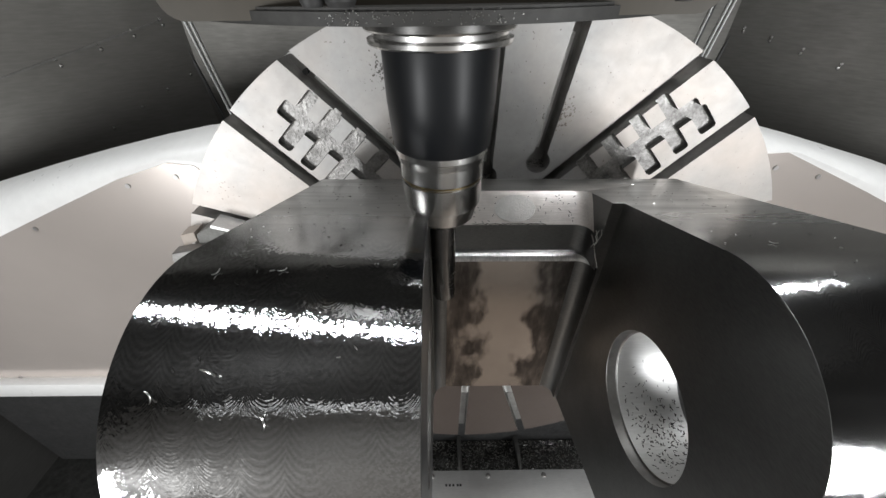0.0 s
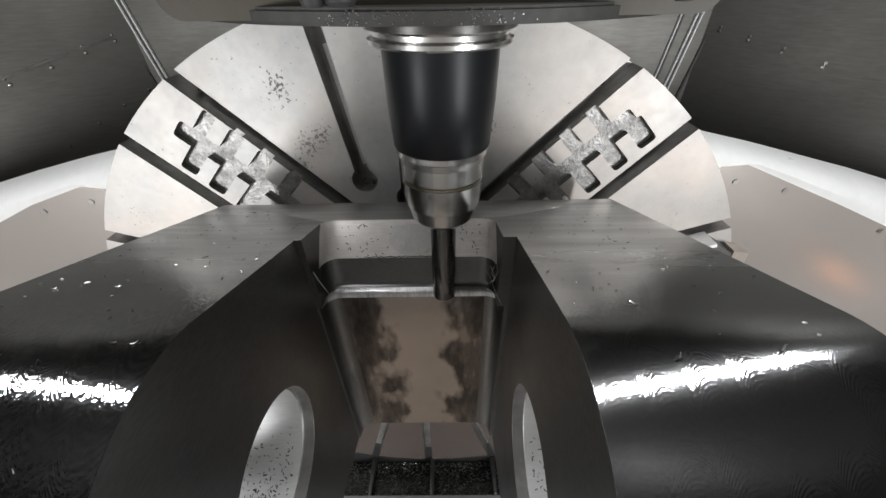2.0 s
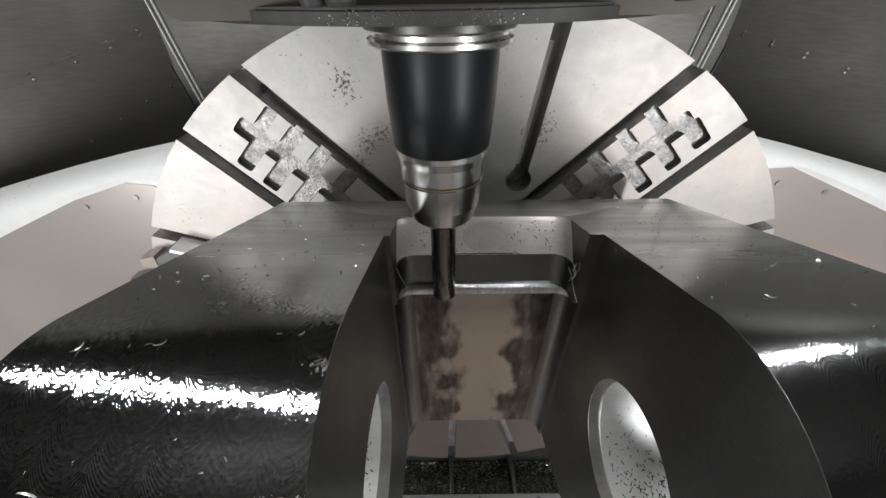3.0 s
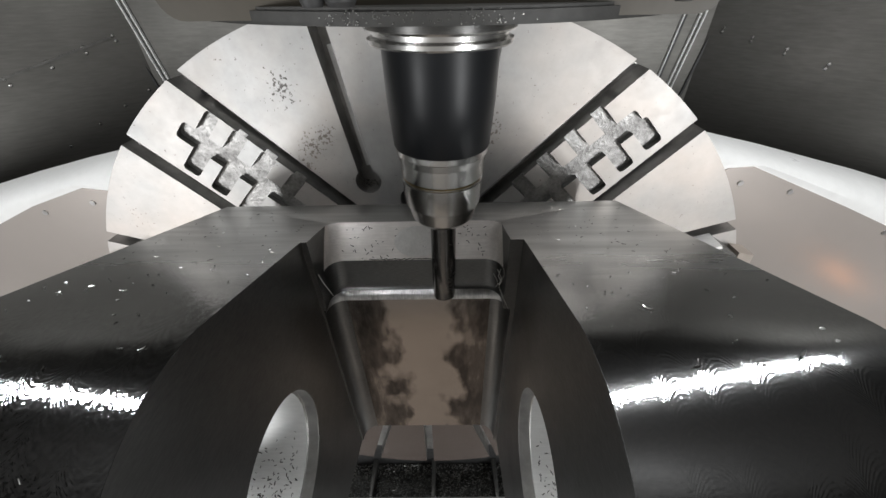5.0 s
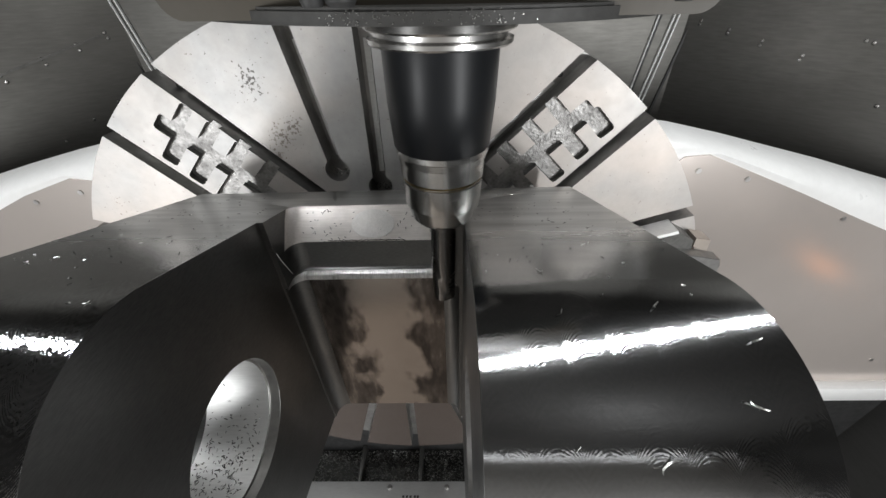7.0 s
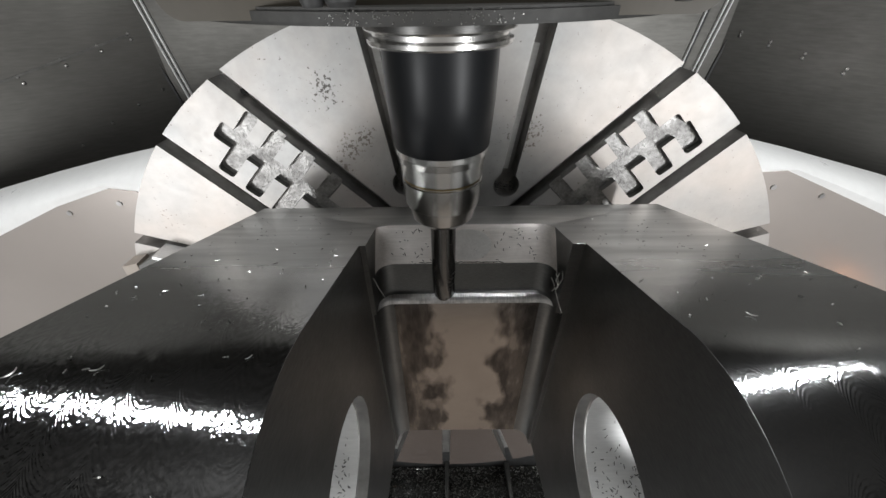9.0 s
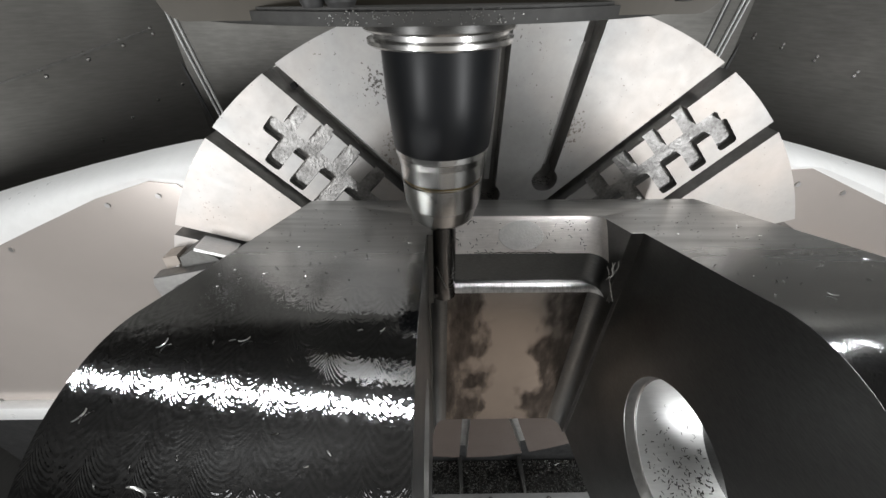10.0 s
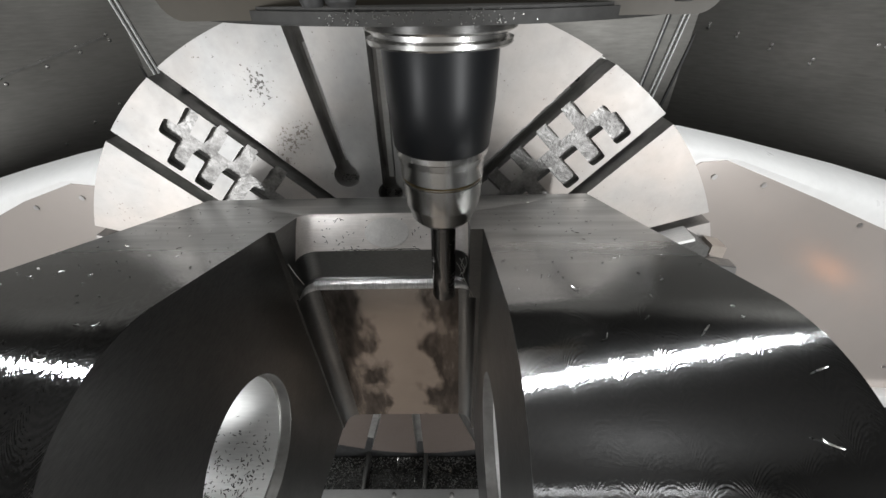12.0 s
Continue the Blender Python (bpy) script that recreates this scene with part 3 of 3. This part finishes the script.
TOP_Y, TOP_Z, LOW_Z = 0.432, -0.2130, -0.44
a_top = tangent_angle(TOP_Y, TOP_Z)
profile = arc(NY, NZ, NR, a_top, 180, 64) + [(NY - NR, -0.33), (0.085, -0.42), (0.15, -0.47), (0.30, -0.507), (TOP_Y, -0.507), (TOP_Y, TOP_Z)]
def gap_cutter(r=0.0165, n=8):
    """The pocket behind the cheeks: its rear wall steps back upwards, with round corners; it is a little narrower than the gap in front."""
    back = [(WEB, -1.2), (WEB, -0.2590), (WEB + 0.0006, -0.2562), (WEB + 0.0020, -0.2540), (WEB + 0.0042, -0.2526), (WEB + 0.0070, -0.2518), (WEB + 0.0100, -0.2502), (WEB + 0.0118, -0.2460),
            (WEB + 0.0125, -0.2175), (0.352, -0.1925), (0.360, -0.186), (0.367, -0.175), (0.372, -0.10), (0.372, 0.3)]
    bm = bmesh.new()
    rings = []
    for y, z in back:
        lo, hi = (GAP_L + 0.005, GAP_R - 0.011) if z > -0.2520 else (GAP_L + 0.002, GAP_R - 0.004)
        plan = [(lo, 0.10), (hi, 0.10)] + arc(hi - r, y - r, r, 0, 90, n) + arc(lo + r, y - r, r, 90, 180, n)
        rings.append([bm.verts.new((px, py, z)) for px, py in plan])
    bm.faces.new(rings[0]), bm.faces.new(rings[-1])
    m = len(rings[0])
    for lo, hi in zip(rings, rings[1:]):
        for i in range(m):
            f = bm.faces.new((lo[i], lo[(i + 1) % m], hi[(i + 1) % m], hi[i]))
            c = f.calc_center_median()
            # walls of the gap and the ledge band get the steel with painted shade
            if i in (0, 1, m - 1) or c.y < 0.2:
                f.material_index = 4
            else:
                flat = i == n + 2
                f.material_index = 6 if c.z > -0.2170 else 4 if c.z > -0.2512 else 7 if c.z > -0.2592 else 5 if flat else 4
    bmesh.ops.recalc_face_normals(bm, faces=bm.faces)
    return bm


gap_bm = gap_cutter()
workpiece = thing("workpiece", "large dark milled steel clevis with round nose and cross bore", "workpiece")
bore = prism_bm([(HY + HR * math.cos(2 * math.pi * i / 96), HZ + HR * math.sin(2 * math.pi * i / 96)) for i in range(96)], "x", -0.4, 0.6)
steps = [(prism_bm([(HY + (HR + 0.0022) * math.cos(2 * math.pi * i / 96), HZ + (HR + 0.0022) * math.sin(2 * math.pi * i / 96)) for i in range(96)], "x", lo, hi), 3) for lo, hi in ((GAP_L - 0.010, GAP_L + 0.05), (GAP_R - 0.05, GAP_R + 0.010))]
blank = prism_bm(profile, "x", XL, XR)
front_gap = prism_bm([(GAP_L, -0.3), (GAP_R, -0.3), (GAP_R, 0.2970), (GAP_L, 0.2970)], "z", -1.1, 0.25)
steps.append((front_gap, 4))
for lo, hi in ((XL - 0.02, -0.081), (0.249, XR + 0.02)):
    steps.append((prism_bm([(HY + 0.078 * math.cos(2 * math.pi * i / 96), HZ + 0.078 * math.sin(2 * math.pi * i / 96)) for i in range(96)], "x", lo, hi), 4))
bm = carved(blank, [(gap_bm, None), (bore, 1), *steps], 0.0012)
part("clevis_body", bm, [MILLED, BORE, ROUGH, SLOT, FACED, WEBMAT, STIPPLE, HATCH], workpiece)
part("base_plate", box_bm(XL + 0.03, XR - 0.03, TOP_Y + 0.0005, YD - 0.001, -0.60, -0.262, 0.003), SLOT, workpiece, "fixture plate between workpiece and table")

# ---- clamps on the table ----
def clamp(side):
    """A slotted strap clamp with nut and block; side -1 is mirrored."""
    name = "strap_clamp"
    root = thing(name, "grey steel strap clamp with open slot and dark nut", "clamp", "clamps on the faceplate")
    mx = (lambda x: x) if side > 0 else (lambda x: 2 * CX + 0.006 - x)
    flip = lambda pts: [(mx(x), z) for x, z in pts]
    outline = [(-0.4011, -0.3375), (-0.2936, -0.3163), (-0.2875, -0.3306), (-0.3287, -0.3459), (-0.3684, -0.3497), (-0.3785, -0.3561), (-0.3836, -0.3638), (-0.3841, -0.3717), (-0.378, -0.3763), (-0.2962, -0.3879), (-0.2974, -0.4403), (-0.3933, -0.4195), (-0.4049, -0.3864), (-0.4059, -0.3503)]
    strap = prism_bm(flip(outline), "y", 0.436, 0.455)
    bmesh.ops.bevel(strap, geom=[e for e in strap.edges if all(v.co.y < 0.44 for v in e.verts)], offset=0.001, segments=1, affect="EDGES")
    part("strap", strap, SLOT, root)
    part("block", prism_bm(flip([(-0.39, -0.3167), (-0.3681, -0.3119), (-0.3688, -0.3272), (-0.3915, -0.3364)]), "y", 0.455, YD), WARM_SHEET, root)
    part("nut", prism_bm(flip([(-0.3612, -0.312), (-0.3375, -0.2985), (-0.3117, -0.3105), (-0.3067, -0.3176), (-0.3257, -0.3297), (-0.3631, -0.3283)]), "y", 0.450, YD), LIP, root)
    part("rail", prism_bm(flip([(-0.3329, -0.2941), (-0.287, -0.3092), (-0.2885, -0.3132), (-0.335, -0.2989)]), "y", 0.448, YD), BORE, root)


clamp(1)
clamp(-1)

# ---- chip tray under the table ----
tray = thing("chip_tray", "dark ribbed chip tray littered with fine chips", "chip tray", kind="structure")
part("bed", box_bm(-0.6, 0.75, 0.452, 0.559, -1.245, -1.20), SWARF, tray, smooth=False)
for x in (-0.115, 0.062, 0.242):
    part("rib", box_bm(x - 0.006, x + 0.006, 0.453, 0.559, -1.1995, -1.165, 0.002), LIP, tray)
# unseen sheet added low in front so the web reflects a warm tone
part("reflector_sheet", box_bm(-0.9, 1.0, -1.0, 0.17, -1.24, -1.20, 0.004), WARM_SHEET, tray, "unseen warm grey sheet added to reflect in the web")
guard = part("guard_plate", box_bm(-0.6, 0.75, 0.18, 0.450, -1.17, -1.145, 0.003), BORE, tray, "bright steel guard plate")

for x in (0.020, 0.030, 0.040, 0.052, 0.060):
    part("engraved_mark", box_bm(x - 0.003, x + 0.003, 0.408, 0.414, -1.1455, -1.1445), RUBBER, guard)
for x in (-0.02, 0.14, 0.30):
    part("screw", lathe_bm([(0.007, -1.146), (0.007, -1.143), (0.004, -1.141), (0, -1.141)], (x, 0.434), 14), SLOT, guard)

# ---- milling head ----
AX, AY = -0.0015, 0.269
head = thing("milling_head", "milling spindle head with black tool holder and end mill", "spindle head")


def fillet_plate(x0, x1, z0, z1, r, n=6):
    pts = arc(x0 + r, z0 + r, r, 180, 270, n) + arc(x1 - r, z0 + r, r, 270, 360, n) + [(x1, z1), (x0, z1)]
    return pts


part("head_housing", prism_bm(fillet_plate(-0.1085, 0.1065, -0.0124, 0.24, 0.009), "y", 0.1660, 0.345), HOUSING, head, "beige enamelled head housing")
NOSE_X, NOSE_Y, NOSE_R = -0.003, 0.306, 0.157
nose = prism_bm(arc(NOSE_X, NOSE_Y, NOSE_R, 205, 335, 72) + [(NOSE_X + 0.142, 0.360), (NOSE_X - 0.142, 0.360)], "z", -0.0138, -0.0080)
bmesh.ops.bevel(nose, geom=[e for e in nose.edges if abs(e.verts[0].co.z - e.verts[1].co.z) < 1e-6], offset=0.0012, segments=2, affect="EDGES")
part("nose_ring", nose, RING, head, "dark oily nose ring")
for x, y, r in ((-0.0438, 0.1475, 0.0040), (-0.0340, 0.1470, 0.0052), (0.0838, 0.1525, 0.0034)):
    part("coolant_nozzle", lathe_bm([(0, -0.0075), (r * 0.8, -0.0075), (r, -0.006), (r, 0.05), (0, 0.05)], (x, y), 24), RUBBER, head, "black coolant nozzle")
holder = thing("tool_holder", "black tool holder with bright flange, collet nut and end mill", "tool holder")
part("holder_flange", lathe_bm([(0.030, -0.0125), (0.0465, -0.0125), (0.0474, -0.0150), (0.0487, -0.0240), (0.0480, -0.0250), (0.0440, -0.0258), (0.0436, -0.0285), (0.0470, -0.0297), (0.0470, -0.0320), (0.0462, -0.0331), (0.034, -0.0333)], (AX, AY)), CHROME, holder, "bright turned holder flange with groove")
part("holder_sleeve", lathe_bm([(0.0388, -0.0325), (0.0389, -0.0360), (0.0383, -0.067), (0.0360, -0.0990), (0.0352, -0.1003), (0.030, -0.1005)], (AX, AY)), BLACK, holder, "black oxide holder sleeve")
nut_part = part("collet_nut", lathe_bm([(0.0345, -0.0985), (0.0350, -0.1000), (0.0350, -0.1045), (0.0340, -0.1055), (0.0336, -0.1100), (0.0326, -0.1108), (0.0324, -0.1228), (0.0308, -0.1238), (0.0308, -0.1262), (0.0320, -0.1270), (0.0314, -0.1400), (0.0306, -0.1475),
                                        (0.0292, -0.1490), (0.0262, -0.1610), (0.0225, -0.1652), (0.0170, -0.1668), (0.0150, -0.1672), (0.008, -0.1674)], (AX, AY)), CHROME, holder, "polished collet nut")
nut_part.data.set_sharp_from_angle(angle=radians(12))
part("nut_band", lathe_bm([(0.0307, -0.1243), (0.0316, -0.1245), (0.0316, -0.1252), (0.0307, -0.1255)], (AX, AY)), surface("brass_ring", (0.40, 0.28, 0.10), (0.10, 0.09, 0.07), (0.3, 0.45), 1.0), nut_part, "thin brass-coloured ring")


def end_mill():
    """Shank with four helical flutes on its lower part."""
    bm = bmesh.new()
    n, rows = 48, 40
    z0, z1, r = -0.1665, -0.2575, 0.0112
    rings = []
    for k in range(rows + 1):
        z = z0 + (z1 - z0) * k / rows
        deep = min(1.0, max(0.0, (k / rows - 0.42) / 0.08))
        ring = []
        for i in range(n):
            a = 2 * math.pi * i / n
            flute = max(0.0, math.sin(4 * (a + (z - z1) * 28))) ** 1.5
            rr = r * (1 - 0.05 * deep * flute)
            ring.append(bm.verts.new((AX + rr * math.cos(a), AY + rr * math.sin(a), z)))
        rings.append(ring)
    for a, b in zip(rings, rings[1:]):
        for i in range(n):
            bm.faces.new((a[i], a[(i + 1) % n], b[(i + 1) % n], b[i]))
    bm.faces.new(rings[0]), bm.faces.new(rings[-1])
    return bm


part("end_mill", end_mill(), CARBIDE, holder, "dark carbide end mill with helical flutes")

# ---- chips ----
rng = random.Random(7)


def sliver(bm, m, length, width, curl, segs=4):
    """A thin curled chip laid at the pose m."""
    rows = []
    for k in range(segs + 1):
        s = k / segs - 0.5
        a = curl * s
        x = length * (math.sin(a) / curl if abs(curl) > 0.01 else s)
        z = length * ((1 - math.cos(a)) / curl if abs(curl) > 0.01 else 0)
        w = width * (1 - 1.2 * s * s)
        rows.append([bm.verts.new(m @ Vector((x, sy * w, z + h))) for sy, h in ((-0.5, 0.0), (0.5, 0.0), (0.0, 0.45 * width))])
    for a, b in zip(rows, rows[1:]):
        for i, j in ((0, 1), (1, 2), (2, 0)):
            bm.faces.new((a[i], a[j], b[j], b[i]))
    bm.faces.new(rows[0]), bm.faces.new(rows[-1])


def top_height(y):
    """Height of the workpiece's upper side, and its slope angle."""
    ty, tz = NY + NR * math.cos(radians(a_top)), NZ + NR * math.sin(radians(a_top))
    if y > ty:
        return tz + (TOP_Z - tz) * (y - ty) / (TOP_Y - ty), math.atan2(TOP_Z - tz, TOP_Y - ty)
    d = (y - NY) / NR
    return NZ + NR * math.sqrt(1 - d * d), -math.asin(d)


def lay(x, y, z, slope, turn, lift=0.0):
    return Matrix.Translation((x, y, z + lift)) @ Matrix.Rotation(slope, 4, "X") @ Matrix.Rotation(turn, 4, "Z")


for name, mat, count, label in (("bright_chips", CHIP, 110, "small bright chips scattered over the workpiece"), ("oily_chips", CHIP_DARK, 110, "small dark oily chips scattered over the workpiece")):
    bm = bmesh.new()
    for _ in range(count):
        x = rng.choice((rng.uniform(XL + 0.01, GAP_L - 0.006), rng.uniform(GAP_R + 0.006, XR - 0.01)))
        y = rng.triangular(0.07, TOP_Y - 0.01, 0.33)
        if y > 0.385 and rng.random() < 0.4:
            x = rng.uniform(XL + 0.02, XR - 0.02)
        z, sl = top_height(y)
        sliver(bm, lay(x, y, z, sl, rng.uniform(0, 3.14), 0.0003), rng.triangular(0.0012, 0.0042, 0.0018), rng.uniform(0.0004, 0.0008), rng.uniform(-2.2, 2.2), 3)
    tagged(part(name, bm, mat), label, "chips", kind="stuff")
bm = bmesh.new()
for x, y, ln, tn, cu in ((0.246, 0.088, 0.017, 0.6, 2.4), (0.285, 0.105, 0.014, -0.5, 2.0), (0.29, 0.075, 0.016, 2.4, 2.2), (-0.103, 0.098, 0.016, -0.4, 2.2), (-0.077, 0.082, 0.014, 1.9, 2.6), (0.262, 0.150, 0.009, 0.7, 1.8), (0.215, 0.185, 0.008, 2.2, 1.0),
                         (-0.120, 0.150, 0.010, 1.2, 1.5), (-0.085, 0.152, 0.009, 0.5, 1.5), (-0.135, 0.120, 0.010, 1.0, 1.4), (-0.128, 0.090, 0.012, 2.1, 2.0), (0.297, 0.13, 0.010, 0.3, 1.2)):
    z, sl = top_height(y)
    sliver(bm, lay(x, y, z, sl, tn, 0.0006), ln * 0.62, 0.0009, cu, 8)
tagged(part("curled_chips", bm, CHIP), "larger curled bright chips on the round nose", "chips", kind="stuff")
for x0, x1 in ((GAP_R + 0.016, 0.246), (-0.078, GAP_L - 0.016)):
    bm = bmesh.new()
    for _ in range(300):
        a = radians(rng.gauss(-92, 26))
        x = rng.uniform(x0, x1)
        m = Matrix.Translation((x, HY + (HR - 0.0004) * math.cos(a), HZ + (HR - 0.0004) * math.sin(a))) @ Matrix.Rotation(a + math.pi / 2, 4, "X") @ Matrix.Rotation(rng.uniform(0, 3.14), 4, "Z")
        sliver(bm, m, rng.uniform(0.0012, 0.004), rng.uniform(0.0004, 0.001), rng.uniform(-2, 2), 3)
    tagged(part("bore_chips", bm, CHIP_DARK), "fine dark chips lying in the bored hole", "chips", kind="stuff")
bm = bmesh.new()
for _ in range(70):
    x, s = rng.uniform(GAP_L + 0.012, GAP_R - 0.012), rng.random()
    y, z = WEB + 0.012 + s * 0.022, -0.2175 + s * 0.025
    sliver(bm, lay(x, y, z, 0.81, rng.uniform(0, 3.14), 0.0002), rng.uniform(0.001, 0.004), 0.0007, rng.uniform(-2, 2), 3)
for k in range(16):
    x = 0.040 + 0.075 * k / 15
    sliver(bm, lay(x, WEB + 0.0125, -0.2165, 0.6, rng.uniform(-0.4, 0.4), 0.0), rng.uniform(0.004, 0.008), 0.0009, rng.uniform(-1.5, 1.5), 4)
tagged(part("ledge_chips", bm, CHIP_DARK), "line of dark chips caught on the sloping web", "chips", kind="stuff")
bm = bmesh.new()
for _ in range(2600):
    x, y = rng.uniform(-0.30, 0.45), rng.uniform(0.455, 0.556)
    sliver(bm, lay(x, y, -1.199, rng.uniform(-0.6, 0.6), rng.uniform(0, 3.14)), rng.uniform(0.003, 0.008), rng.uniform(0.001, 0.0026), rng.uniform(-2, 2), 2)
tagged(part("tray_chips", bm, CHIP), "bed of fine glittering chips in the tray", "chips", kind="stuff")
bm = bmesh.new()
for cx, cz, sx, n in ((0.013, -0.214, 0.012, 45), (0.068, -0.239, 0.012, 45), (0.141, -0.217, 0.012, 45)):
    for _ in range(n):
        m = Matrix.Translation((cx + rng.uniform(-sx, sx), YD + rng.uniform(0.008, 0.030), cz - 0.0045 + rng.uniform(0, 0.004))) @ Matrix.Rotation(rng.uniform(0, 3.1), 4, "Z")
        sliver(bm, m, rng.uniform(0.002, 0.005), 0.0009, rng.uniform(-2, 2), 2)
tagged(part("slot_chips", bm, CHIP_DARK), "chips packed in the round slot ends", "chips", kind="stuff")
part("milled_spot", (lambda b: (bmesh.ops.transform(b, matrix=Matrix.Translation((0.084, 0.3416, -0.2037)) @ Matrix.Rotation(0.843, 4, "X") @ Matrix.Diagonal((1, 0.68, 1, 1)), verts=b.verts), b)[1])(lathe_bm([(0.0, 0.0003), (0.0222, 0.0003), (0.0225, -0.0004)], n=48)), SPOT, workpiece, "round milled spot on the web", smooth=False)
bm = bmesh.new()
for _ in range(130):
    a = radians(rng.choice((rng.gauss(-100, 2.5), rng.gauss(-84, 3), rng.gauss(-95, 6))))
    m = Matrix.Translation((NOSE_X + NOSE_R * math.cos(a), NOSE_Y + NOSE_R * math.sin(a), rng.uniform(-0.0132, -0.0088))) @ Matrix.Rotation(a, 4, "Z") @ Matrix.Rotation(rng.uniform(0, 3), 4, "X")
    sliver(bm, m, rng.uniform(0.0006, 0.0016), rng.uniform(0.0003, 0.0006), rng.uniform(-2, 2), 2)
tagged(part("clinging_chips", bm, CHIP, head), "fine chips clinging to the nose ring", kind="stuff")


def stringy(points, r):
    """A thin bent thread of steel."""
    bm = bmesh.new()
    rings = [[bm.verts.new(Vector(p) + Vector((r * math.cos(k * math.pi / 2), -r * math.sin(k * math.pi / 2), 0))) for k in range(4)] for p in points]
    for a, b in zip(rings, rings[1:]):
        for k in range(4):
            bm.faces.new((a[k], a[(k + 1) % 4], b[(k + 1) % 4], b[k]))
    bm.faces.new(rings[0]), bm.faces.new(rings[-1])
    return bm


for pts in ([(0.1560, 0.2945, -0.2010), (0.1600, 0.2940, -0.2105), (0.1585, 0.2935, -0.2200), (0.1630, 0.2935, -0.2330), (0.1690, 0.2935, -0.2480)],
            [(0.1610, 0.2940, -0.1985), (0.1625, 0.2935, -0.2060), (0.1600, 0.2935, -0.2140), (0.1570, 0.2940, -0.2190)],
            [(0.1530, 0.2950, -0.2060), (0.1560, 0.2945, -0.2120), (0.1575, 0.2940, -0.2170), (0.1560, 0.2945, -0.2215)],
            [(0.1590, 0.2945, -0.2010), (0.1570, 0.2935, -0.2075), (0.1605, 0.2935, -0.2150), (0.1585, 0.2940, -0.2185)],
            [(0.0000, 0.2950, -0.2050), (0.0030, 0.2945, -0.2150), (0.0060, 0.2940, -0.2220), (0.0085, 0.2945, -0.2300)]):
    tagged(part("stringy_chip", stringy(pts, 0.00042), CHIP), "bright stringy chip caught in the web corner", "chip", "stringy chips")

# ---- motion ----
def motions():
    home = eye_pose(0.08, 0.035)
    still = home.inverted() @ Matrix.Translation((0.08, 0.035, 0))
    for carried in (head, holder):
        walk(carried, [(t, eye_pose(x, y) @ still) for t, x, y in ROWS])


motions()
